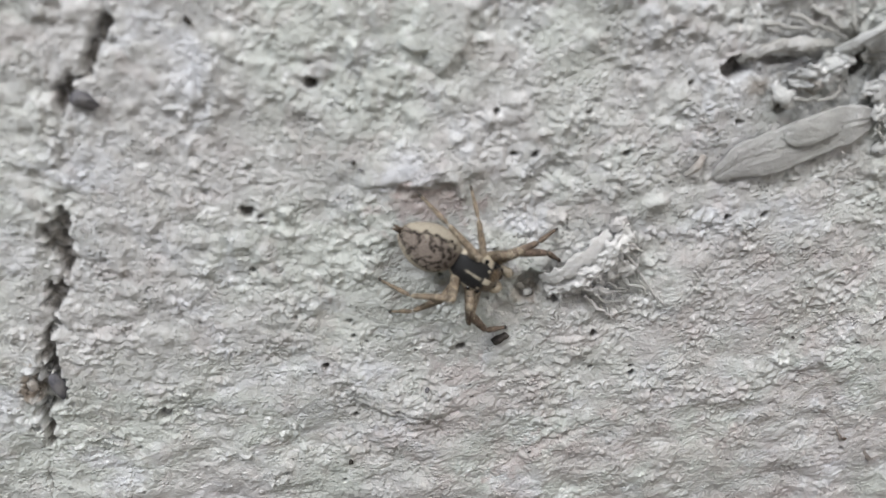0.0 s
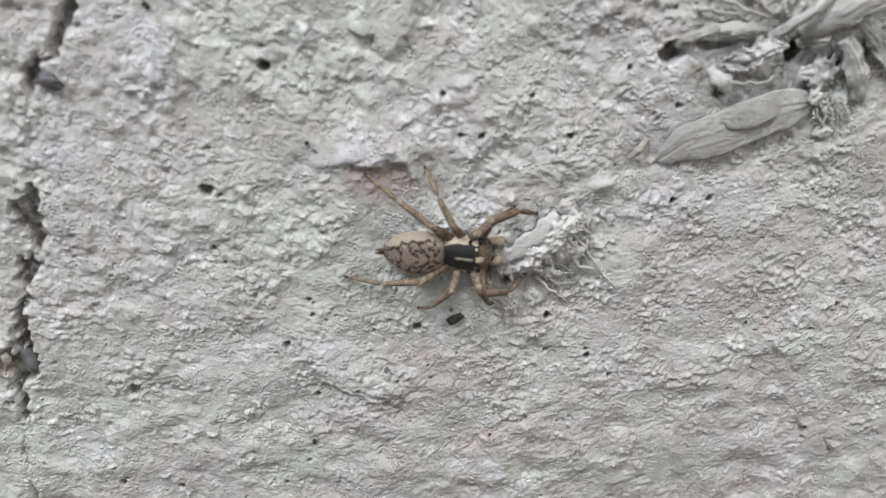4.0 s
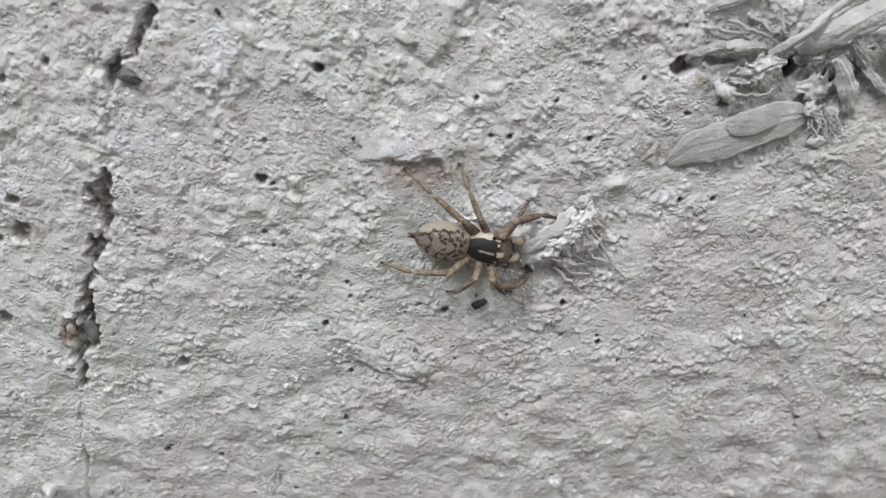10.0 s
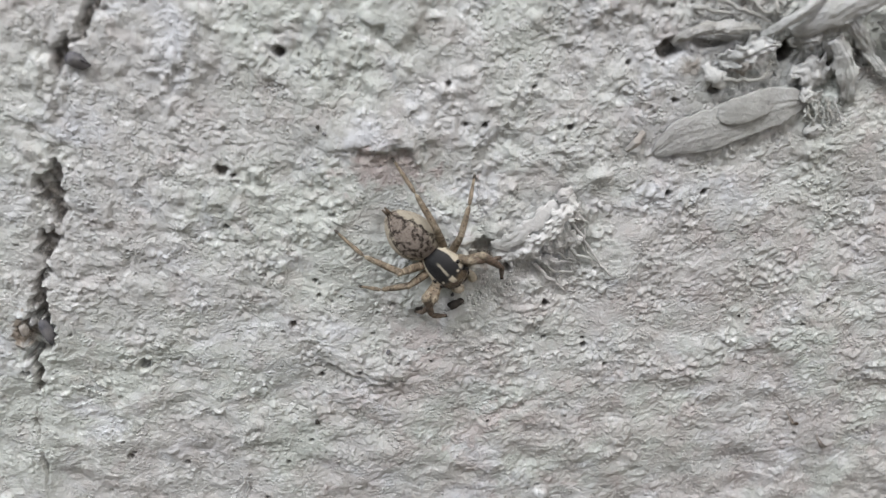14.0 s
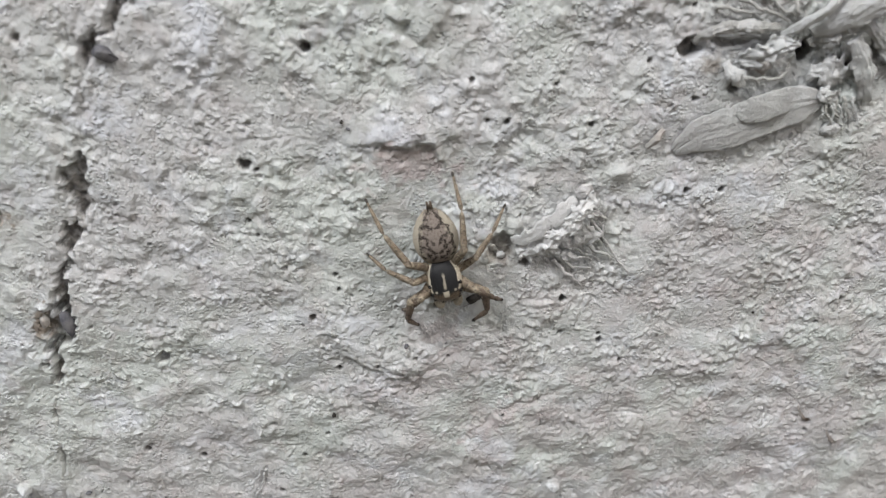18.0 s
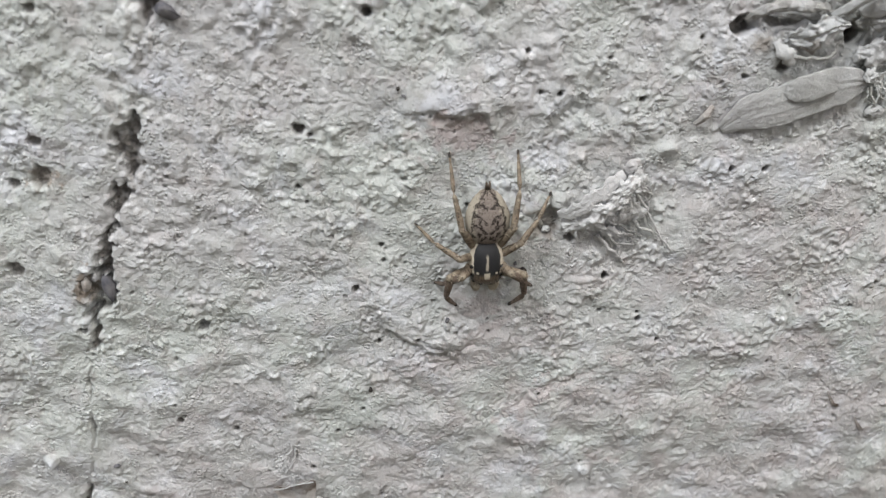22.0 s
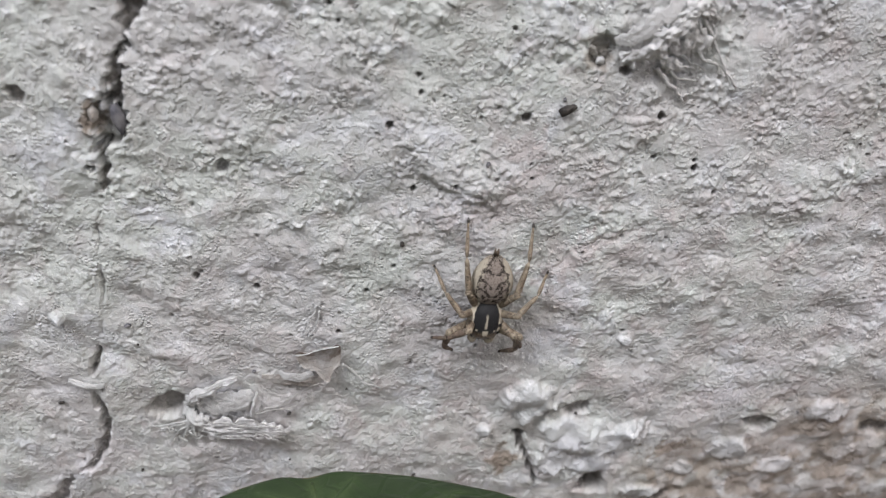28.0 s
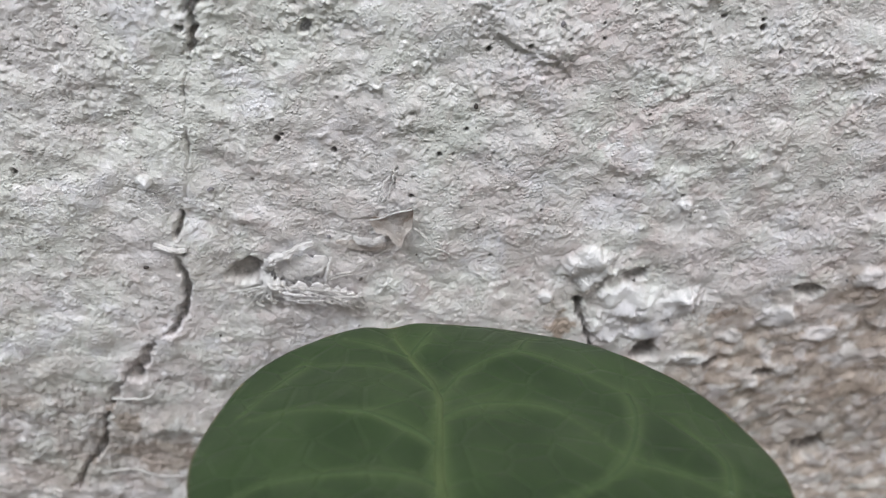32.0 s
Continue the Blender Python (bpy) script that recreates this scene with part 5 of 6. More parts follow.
def build_fibrous_chip():
    top = holder("fibrous_paint_chip", "white paint crust with frayed fibres peeling off the wall", "paint chip")
    obj("crust", *ribbon(on_face([(-14.4, -43.2, 0.5), (-13.3, -41.9, 1.0), (-11.4, -40.6, 1.0), (-9.2, -39.95, 0.5)]), [0.7, 1.1, 1.0, 0.5], thick=0.5, bow=0.30, ragged=0.4, grooves=0.10, seed=120, crumble=0.26), FLAKE, top)
    obj("crust", *ribbon(on_face([(-13.2, -43.4, 0.4), (-11.2, -42.9, 0.5), (-9.0, -42.6, 0.4), (-7.9, -41.9, 0.2)]), [2.0, 2.6, 2.2, 0.8], thick=0.35, bow=0.06, ragged=0.25, grooves=0.05, seed=121, crumble=0.07), FLAKE, top, "flat grey patch inside the crust")
    obj("crust", *ribbon(on_face([(-14.6, -44.0, 0.3), (-13.6, -44.6, 0.6), (-12.2, -44.6, 0.5)]), [1.2, 1.8, 1.0], thick=0.5, bow=0.15, ragged=0.45, grooves=0.10, seed=122, crumble=0.26), FLAKE, top, "lumpy white end of the crust")
    obj("crust", *strand(on_face([(-8.1, -44.4, 0.4), (-7.9, -43.0, 0.6), (-7.6, -41.6, 0.3)]), 0.22, 0.12, 123), FLAKE, top)
    obj("fibre_mat", *ribbon(on_face([(-14.0, -45.1, 0.3), (-12.2, -45.6, 0.5), (-9.8, -45.6, 0.7), (-7.6, -46.0, 0.7), (-6.0, -46.4, 0.6), (-5.0, -47.2, 0.2)]), [0.7, 1.5, 1.9, 1.8, 1.5, 1.0], thick=0.35, bow=0.06, ragged=0.5, grooves=0.22, seed=126, crumble=0.14, across=30), FLAKE_WHITE, top, "matted grey fibres below the crust")
    rng = random.Random(5)
    flow = smooth_line([(-14.2, -44.9, 0.5), (-12.0, -45.3, 0.8), (-9.6, -45.4, 1.0), (-7.4, -45.9, 1.0), (-5.8, -46.5, 0.8), (-4.7, -47.3, 0.3)], 10)
    for k in range(30):
        a = rng.uniform(0, 0.62)
        b = min(1.0, a + rng.uniform(0.25, 0.48))
        off, tilt = rng.uniform(-1.1, 0.9), rng.uniform(-0.5, 0.5)
        pts = []
        for q in np.linspace(a, b, 4):
            p = flow[int(q * (len(flow) - 1))]
            wide = off * (1 + 0.5 * max(0, q - 0.75)) + tilt * (q - a) / (b - a)
            pts.append((p[0] + 0.25 * wide, p[1] + wide * 0.95, p[2] + rng.uniform(-0.2, 0.25)))
        obj("fibre", *strand(on_face(pts), rng.uniform(0.05, 0.10), 0.04, 130 + k, 8, 0.22), FIBRE if k % 4 == 0 else FLAKE_WHITE, top)
    for k, (u, v) in enumerate(((-5.2, -48.2), (-5.0, -47.6), (-4.5, -46.0), (-5.6, -48.0), (-4.6, -46.8))):
        obj("fibre", *strand(on_face([(-7.2, -46.0, 0.9), (0.5 * (u - 6.8), 0.5 * (v - 46.2), 0.9), (u, v, 0.15)]), 0.15, 0.08, 175 + k, 8, 0.2), FLAKE_WHITE, top)
    for k in range(10):
        u, v = rng.uniform(-16.6, -12.6), rng.uniform(-47.6, -44.6)
        obj("fibre", *strand(on_face([(u, v, 0.3), (u + rng.uniform(-0.9, 0.9), v + rng.uniform(-0.7, 0.3), 0.8), (u + rng.uniform(-1.6, 1.6), v + rng.uniform(-1.2, 0.4), 0.15)]), 0.16, 0.07, 190 + k, 10, 0.3), FLAKE if k % 2 else FIBRE, top)
    for k, (u, v) in enumerate(((-17.4, -46.6), (-16.6, -47.9), (-15.4, -47.4), (-14.2, -47.0), (-16.0, -48.6), (-18.2, -46.0))):
        obj("fibre", *strand(on_face([(-14.4, -45.0, 0.5), (0.5 * (u - 14.4) + 0.4, 0.5 * (v - 45.0) + 0.3, 0.7), (u, v, 0.1)]), 0.14, 0.05, 150 + k), FLAKE, top)
    for k, pts in enumerate((((-8.0, -44.4, 0.3), (-4.8, -43.4, 0.4), (-1.2, -41.6, 0.1)), ((-7.0, -43.8, 0.2), (-4.2, -42.6, 0.35), (-1.8, -41.2, 0.1)))):
        obj("fibre", *strand(on_face(pts), 0.10, 0.05, 160 + k, 10, 0.4), FIBRE, top)


def build_small_bits():
    nugget(18.75, -12.8, 0.85, 0.42, 0.4, 28, GRIT, "dark_grain", "dark oblong grain of grit stuck to the wall", "grit", 1)
    nugget(19.35, -12.45, 0.35, 0.32, 0.32, 10, GRIT, "dark_grain", "small dark grain of grit stuck to the wall", "grit", 2)
    nugget(-9.5, 8.95, 1.1, 0.65, 0.6, -25, SLATE, "grey_chip", "slate-grey chip of stone lodged beside a crack", "stone chip", 3, 0.4)
    nugget(-16.75, -14.8, 0.75, 1.4, 0.7, 8, SLATE, "grey_chip", "grey stone chip lodged in the crack", "stone chip", 4, 0.5)
    nugget(-18.5, -14.2, 0.45, 0.8, 0.4, 5, FLAKE_BACK, "beige_crumb", "beige crumb of plaster in the crack", "plaster crumb", 5, 0.4)
    nugget(21.15, -8.8, 0.42, 0.38, 0.4, 0, FLAKE, "white_crumb", "round white crumb of plaster in a hollow", "plaster crumb", 6, 0.6)
    nugget(48.0, 2.7, 1.0, 0.8, 0.4, 0, FLAKE, "paint_lump", "rounded lump of paint on the wall", "paint lump", 7, 0.3)
    tagged(obj("root_hair", *strand(on_face([(-33.2, -60.9, 0.1), (-31.0, -60.2, 0.5), (-28.8, -59.8, 0.5), (-27.4, -58.4, 0.2)]), 0.20, 0.08, 170), FLAKE), "pale fibre stuck on the wall below the crack", "fibre")
    tagged(obj("root_hair", *strand(on_face([(-36.8, -73.0, 0.2), (-33.0, -72.4, 0.6), (-29.0, -73.4, 0.7), (-24.8, -73.3, 0.4)]), 0.22, 0.12, 171), FIBRE), "long pale fibre stuck on the wall low down", "fibre")
    tagged(obj("paint_chip", *ribbon(on_face([(-24.8, -40.2, 0.1), (-23.2, -40.8, 0.35), (-21.6, -40.9, 0.1)]), [0.5, 0.8, 0.4], thick=0.25, bow=0.3, ragged=0.25, seed=172), FLAKE), "pale chip of paint across the crack", "paint chip")
    for k, (u, v, w) in enumerate(((51.6, -26.0, 0.5), (55.2, -29.0, 0.6))):
        tagged(obj("paint_chip", *ribbon(on_face([(u, v, 0.1), (u + 0.5, v - 1.0, 0.5), (u + 1.4, v - 1.8, 0.1)]), [0.2, 0.7 * w, 0.3], thick=0.1, bow=0.1, ragged=0.4, seed=173 + k), FLAKE_STAIN), "small brownish chip of paint on the wall", "paint chip")
    rng = random.Random(11)
    for k in range(26):
        u, v = rng.uniform(-26, 60), rng.uniform(-58, 14)
        r = rng.uniform(0.10, 0.24)
        nugget(u, v, r * rng.uniform(1, 1.6), r, r, rng.uniform(0, 180), GRIT if k % 3 else SLATE, "dust_grain", "tiny dark grain of dust on the wall", "grit", 200 + k, 0.5)["group"] = "dust grains on the wall"


build_straw()
build_frayed_flake()
build_curled_flake()
build_fibrous_chip()
build_small_bits()


# ---- the leaf in front of the wall ----
LEAF_TIP, LEAF_SLOPE = (0.0, -12.0, -41.5), 0.20


def leaf_place(u, s, lift=0.0):
    """A place on the leaf: u to the right, s from the tip's line out to the stalk, in mm."""
    sag = 0.0035 * (u - 2.0) ** 2 + 0.012 * max(0.0, 4 - s) ** 2
    wave = 0.5 * noise.noise((u * 0.12, s * 0.12, 2.0)) - 0.10 * math.exp(-((u - leaf_rib(s)) / 1.4) ** 2) * 4
    c = math.sqrt(1 - LEAF_SLOPE ** 2)
    up = lift + wave - sag
    x, y, z = LEAF_TIP
    return Vector(((x + u) * MM, (y - c * s + LEAF_SLOPE * up) * MM, BASE + (z + LEAF_SLOPE * s + c * up) * MM))


def leaf_rib(s):
    """Where the midrib runs."""
    return float(np.interp(s, [-2.0, 1.0, 4.0, 8.0, 11.0, 20.0, 40.0], [-1.6, -1.2, -0.1, 1.4, 1.8, 1.1, 2.1]))


def leaf_rim(a):
    """The leaf's outline: an uneven round with a shallow notch at the tip. a: 0 towards the stalk, half a turn at the tip."""
    r = 19.4 + 0.5 * math.sin(a + 0.4) + 0.35 * math.sin(3 * a + 1.0) + 0.22 * noise.noise((2.5 * math.cos(a), 2.5 * math.sin(a), 1.0))
    u, s = 5.4 - 20.4 / 19.4 * r * math.sin(a), 17.2 + r * math.cos(a)
    s += 0.40 * math.exp(-((u + 2.4) / 1.5) ** 2) * (1 if s < 5 else 0)          # notch at the tip
    s += 0.10 * (u - 4.0) * (1 if s < 17 else 0) * min(1.0, (17 - s) / 17 if s < 17 else 0)
    s -= 5.5 * math.exp(-((u - 2.5) / 5.0) ** 2) * (1 if s > 25 else 0)         # heart-shaped base
    return u, s


def build_leaf():
    top = holder("plant_leaf", "broad rounded dark green leaf with pale veins before the wall", "leaf")
    n, rings, verts, faces = 240, 90, [], []
    cu, cs = 3.5, 17.0
    spots = []
    for side in (0, 1):
        for k in range(rings + 1):
            f = (k / rings) ** 0.8
            for i in range(n):
                u, s = leaf_rim(2 * math.pi * i / n)
                f2 = min(f, 0.995) if side else f
                spots.append((cu + (u - cu) * f2, cs + (s - cs) * f2))
                verts.append(leaf_place(*spots[-1], -0.30 * (1 - 0.6 * f ** 8) if side else 0.0))
    for side in (0, 1):
        o = side * n * (rings + 1)
        for k in range(rings):
            for i in range(n):
                a, b = o + k * n + i, o + k * n + (i + 1) % n
                q = (a, a + n, b + n, b)
                faces.append(q if side else q[::-1])
    e, e2 = rings * n, n * (rings + 1) + rings * n
    faces += [(e + i, e + (i + 1) % n, e2 + (i + 1) % n, e2 + i) for i in range(n)]
    blade = obj("blade", verts, faces, LEAF, top)
    flat = []
    rib = [leaf_place(leaf_rib(s), s, 0.02) for s in np.linspace(-0.6, 31.0, 60)]
    obj("midrib", *tube(rib, [(0.14 + 0.36 * k / 59) * MM for k in range(60)], 10, 0.25, Vector((0, 0, 1))), MIDRIB, top, "yellowish midrib")
    veins = (((2.4, 10.2), (5.0, 6.6), (9.4, 4.2), (13.5, 6.4), (17.3, 9.6)), ((2.3, 10.0), (-0.6, 7.0), (-4.0, 5.6), (-8.2, 5.2)), ((1.8, 16.8), (-2.4, 13.4), (-7.5, 12.2), (-11.8, 13.0)),
             ((17.3, 9.6), (17.0, 13.0), (15.2, 17.5), (12.4, 21.0), (6.0, 25.0), (2.0, 28.0)), ((15.2, 18.6), (18.4, 19.6), (21.0, 21.5)), ((21.0, 21.5), (22.0, 17.5), (20.0, 13.0)),
             ((1.6, 21.0), (-3.5, 19.5), (-9.5, 20.0), (-12.6, 22.5)), ((9.4, 4.2), (10.6, 1.8), (11.8, 1.2)), ((-8.2, 5.2), (-9.6, 7.2), (-12.4, 12.0)), ((2.2, 13.5), (6.5, 11.5), (11.0, 12.5), (14.5, 17.8)),
             ((0.2, 3.8), (2.0, 0.5), (2.6, -1.0)), ((0.2, 3.8), (-3.0, 2.2), (-5.2, 1.2)))
    for k, pts in enumerate(veins):
        line = smooth_line([(u - 0.5, s) for u, s in pts], 8)
        m = len(line)
        flat += [(u, s, 0.62 - 0.30 * i / (m - 1), 0.75) for i, (u, s) in enumerate(line)]
        obj("lateral_vein", *tube([leaf_place(u, s, -0.02) for u, s in line], [(0.26 - 0.14 * i / (m - 1)) * MM for i in range(m)], 8, 0.18, Vector((0, 0, 1))), VEIN, top)
    flat += [(leaf_rib(s), s, 0.35 + 0.020 * s, 1.0) for s in np.linspace(-0.6, 31.0, 80)]
    where, soft = np.array(spots, np.float32), np.zeros(len(spots), np.float32)
    for u, s, wide, much in flat:
        d2 = ((where[:, 0] - u) ** 2 + (where[:, 1] - s) ** 2) / wide ** 2
        soft = np.maximum(soft, much * np.exp(-d2))
    blade.data.attributes.new("vein", "FLOAT", "POINT").data.foreach_set("value", soft)
    edge = [leaf_place(*leaf_rim(2 * math.pi * i / 160), -0.12) for i in range(161)]
    obj("leaf_edge", *tube(edge, [(0.13 + 0.06 * noise.noise((i * 0.4, 0, 5.0))) * MM for i in range(161)], 6, 1.0, Vector((0, 0, 1))), RIM, top, "dry brownish leaf edge")
    base = leaf_place(leaf_rib(31.0), 31.0, 0.0)
    stalk = smooth_line([base + Vector((0, 0.002, 0.0002)), base + Vector((0.001, -0.012, -0.006)), base + Vector((0.004, -0.035, -0.06)), Vector((0.02, -0.11, 0.25)), Vector((0.03, -0.13, -0.01))], 8)
    obj("stalk", *tube(stalk, [(0.6 + 0.8 * min(1, k / 14)) * MM for k in range(len(stalk))], 10, 1.0, Vector((1, 0, 0))), VEIN, top)


build_leaf()


# ---- the spider: x ahead, y to its left, z off the wall ----
def loft(sections, ring=28, square=2.3, sub=4):
    """A closed body through sections of x, half width, top and bottom, in mm."""
    rows = smooth_line(sections, sub)
    verts, faces = [], []
    for x, w, top, low in rows:
        mid, half = (top + low) / 2, (top - low) / 2
        for k in range(ring):
            a = 2 * math.pi * k / ring
            c, s = math.cos(a), math.sin(a)
            e = 2 / square
            verts.append((x * MM, w * MM * math.copysign(abs(c) ** e, c), (mid + half * math.copysign(abs(s) ** e, s)) * MM))
    n = len(rows)
    for i in range(n - 1):
        for k in range(ring):
            a, b = i * ring + k, i * ring + (k + 1) % ring
            faces.append((a, a + ring, b + ring, b))
    faces.append(tuple(range(ring)))
    faces.append(tuple(range(n * ring - 1, (n - 1) * ring - 1, -1)))
    return verts, [f[::-1] for f in faces]


def ball(x, y, z, rx, ry, rz):
    verts, faces, m, n = [], [], 12, 8
    for i in range(n + 1):
        b = math.pi * i / n
        for k in range(m):
            a = 2 * math.pi * k / m
            verts.append(((x + rx * math.sin(b) * math.cos(a)) * MM, (y + ry * math.sin(b) * math.sin(a)) * MM, (z + rz * math.cos(b)) * MM))
    for i in range(n):
        for k in range(m):
            a, b = i * m + k, i * m + (k + 1) % m
            faces.append((a, a + m, b + m, b))
    return verts, faces


def limb(length, r0, r1, swell=0.12, sides=10):
    """A tapering limb along x with a swelling and rounded ends."""
    pts, rad = [], []
    for k in range(13):
        s = k / 12
        end = min(1.0, 3.2 * math.sqrt(max(s * (1 - s), 0.004)))
        pts.append((s * length * MM, 0, 0))
        rad.append((r0 + (r1 - r0) * s + swell * math.sin(math.pi * min(1, 1.4 * s)) * r0) * end * MM)
    return tube(pts, rad, sides, 1.0, Vector((0, 0, 1)))


def hairs(spots, length, thick, seed):
    """Short tapering hairs at spots of place and direction."""
    rng, verts, faces = random.Random(seed), [], []
    for p, d in spots:
        d = (Vector(d) + Vector((rng.uniform(-1, 1), rng.uniform(-1, 1), rng.uniform(-1, 1))) * 0.35).normalized()
        side = d.orthogonal().normalized()
        other = d.cross(side)
        n, r = len(verts), thick * MM
        verts += [Vector(p) + r * side, Vector(p) - 0.5 * r * side + 0.87 * r * other, Vector(p) - 0.5 * r * side - 0.87 * r * other, Vector(p) + d * length * rng.uniform(0.6, 1.2) * MM]
        faces += [(n, n + 1, n + 3), (n + 1, n + 2, n + 3), (n + 2, n, n + 3)]
    return verts, faces


def fur(ob, count, length, thick, lean, mat, seed, keep=None):
    """Hair over a part, leaning along lean, as one piece under it."""
    rng, me = random.Random(seed), ob.data
    me.update()
    spots = []
    polys = [p for p in me.polygons if len(p.vertices) == 4 and (keep is None or keep(p.center / MM))]
    for _ in range(count):
        p = rng.choice(polys)
        a, b, c, d = (me.vertices[i].co for i in p.vertices)
        s, t = rng.random(), rng.random()
        spots.append(((a * (1 - s) + b * s) * (1 - t) + (d * (1 - s) + c * s) * t, p.normal * 0.7 + Vector(lean)))
    tagged(obj("hair", *hairs(spots, length, thick, seed), mat, ob), kind="stuff")


HIPS = ((1.20, 0.95), (0.60, 1.10), (-0.10, 1.10), (-0.80, 0.90))        # of the left legs, front to back
LENGTHS = ((2.7, 2.6, 2.5), (2.4, 2.4, 2.4), (2.7, 2.6, 2.7), (3.2, 3.3, 3.4))
SPIDER = holder("jumping_spider", "small beige-brown jumping spider with black cream-edged back and banded legs", "spider")
SEGMENTS = {}


def build_spider():
    car = obj("carapace", *loft([(-1.95, 0.42, 1.45, 0.85), (-1.68, 0.95, 1.85, 0.70), (-0.9, 1.34, 2.35, 0.62), (0.1, 1.53, 2.62, 0.60), (1.0, 1.50, 2.70, 0.60), (1.70, 1.30, 2.45, 0.65), (2.12, 1.00, 2.02, 0.75), (2.30, 0.60, 1.65, 0.9)], 32, 2.0), CARAPACE, SPIDER, "black carapace with cream margins")
    for x, y, z, r in ((2.05, 0.40, 1.55, 0.38), (1.88, 0.98, 1.70, 0.22), (1.15, 1.22, 2.22, 0.14), (0.35, 1.30, 2.18, 0.18)):
        for sgn in (1, -1):
            obj("eye", *ball(x, sgn * y, z, r, r, r), EYE, car, "glossy black eye")
    fur(car, 200, 0.28, 0.018, (-0.5, 0, 0.1), HAIR_PALE, 1, lambda c: abs(c.y) > 1.25 or c.x > 1.7)
    fur(car, 120, 0.28, 0.020, (0.6, 0, 0.2), HAIR_DARK, 2, lambda c: c.x > 0.7)
    abd = obj("abdomen", *loft([(-1.45, 0.60, 1.50, 0.80), (-1.75, 1.20, 2.00, 0.60), (-2.5, 1.66, 2.46, 0.45), (-3.4, 1.90, 2.64, 0.40), (-4.4, 1.84, 2.50, 0.45), (-5.3, 1.46, 2.12, 0.58), (-5.95, 0.98, 1.72, 0.76), (-6.32, 0.42, 1.42, 0.92)], 32, 2.1, 5), ABDOMEN, SPIDER, "beige abdomen with dark brown lacework")
    fur(abd, 900, 0.30, 0.013, (-1.0, 0, 0), HAIR_PALE, 3, lambda c: c.z > 0.8)
    fur(abd, 110, 0.32, 0.022, (-1.0, 0, 0), HAIR_DARK, 4, lambda c: c.z > 1.2)
    for y in (-0.12, 0.12):
        obj("spinneret", *tube([(-6.3 * MM, y * MM, 1.2 * MM), (-6.7 * MM, y * MM, 1.2 * MM), (-7.05 * MM, 1.2 * y * MM, 1.15 * MM)], [0.16 * MM, 0.14 * MM, 0.06 * MM], 8, 1.0, Vector((0, 0, 1))), SPINNERET, SPIDER)
    obj("sternum", *ball(0.2, 0, 0.75, 1.5, 1.0, 0.35), JAW, SPIDER)
    for sgn in (1, -1):
        obj("jaw", *ball(2.1, 0.34 * sgn, 0.9, 0.38, 0.32, 0.55), JAW, SPIDER)
        line = [(1.65, 0.75, 0.85), (2.35, 0.95, 1.20), (2.85, 0.80, 1.00), (3.05, 0.55, 0.50)]
        palp = obj("palp", *tube([Vector(p) * MM for p in [(a[0], a[1] * sgn, a[2]) for a in smooth_line(line, 4)]], [r * MM for r in np.interp(np.arange(13), [0, 4, 9, 12], [0.20, 0.32, 0.42, 0.22])], 9, 1.0, Vector((0, 0, 1))), PALP, SPIDER, "hairy cream palp")
        fur(palp, 200, 0.45, 0.022, (0.8, 0, 0), HAIR_PALE, 5 + sgn)
        for k in range(4):
            front = k < 2
            mats = (LEG_PALE, LEG_DARK if front else LEG_PALE, LEG_DARK if front else LEG_TIP)
            r = 0.40 if k == 0 else 0.36 if k == 1 else 0.30 if k == 2 else 0.32
            radii = ((1.12 * r, 1.0 * r), (0.88 * r, 0.66 * r), (0.60 * r, 0.30 * r))
            made = []
            for name, length, (r0, r1), mat in zip(("femur", "tibia", "tarsus"), LENGTHS[k], radii, mats):
                made.append(obj(name, *limb(length, r0, r1), mat, SPIDER, "" if not front or name == "femur" else "dark brown front-leg segment"))
            knee = obj("patella", *ball(0.10, 0, 0.02, 1.25 * r, 0.98 * r, 0.98 * r), LEG_PALE, made[1])
            fur(knee, 24, 0.36, 0.022, (0.5, 0, 0), HAIR_PALE, 40 + k)
            for n, piece in enumerate(made):
                fur(piece, 120, 0.40, 0.015, (0.9, 0, 0), HAIR_DARK if front and n else HAIR_PALE, 10 + 3 * k + n)
            end = LENGTHS[k][2]
            obj("claw_tuft", *tube([((end - 0.42) * MM, 0, 0), ((end - 0.1) * MM, 0, 0), ((end + 0.10) * MM, 0, -0.02 * MM)], [0.30 * r * MM, 0.42 * r * MM, 0.14 * r * MM], 8, 1.0, Vector((0, 0, 1))), GRIT, made[2], "black claw tuft")
            SEGMENTS[(sgn, k)] = made


build_spider()

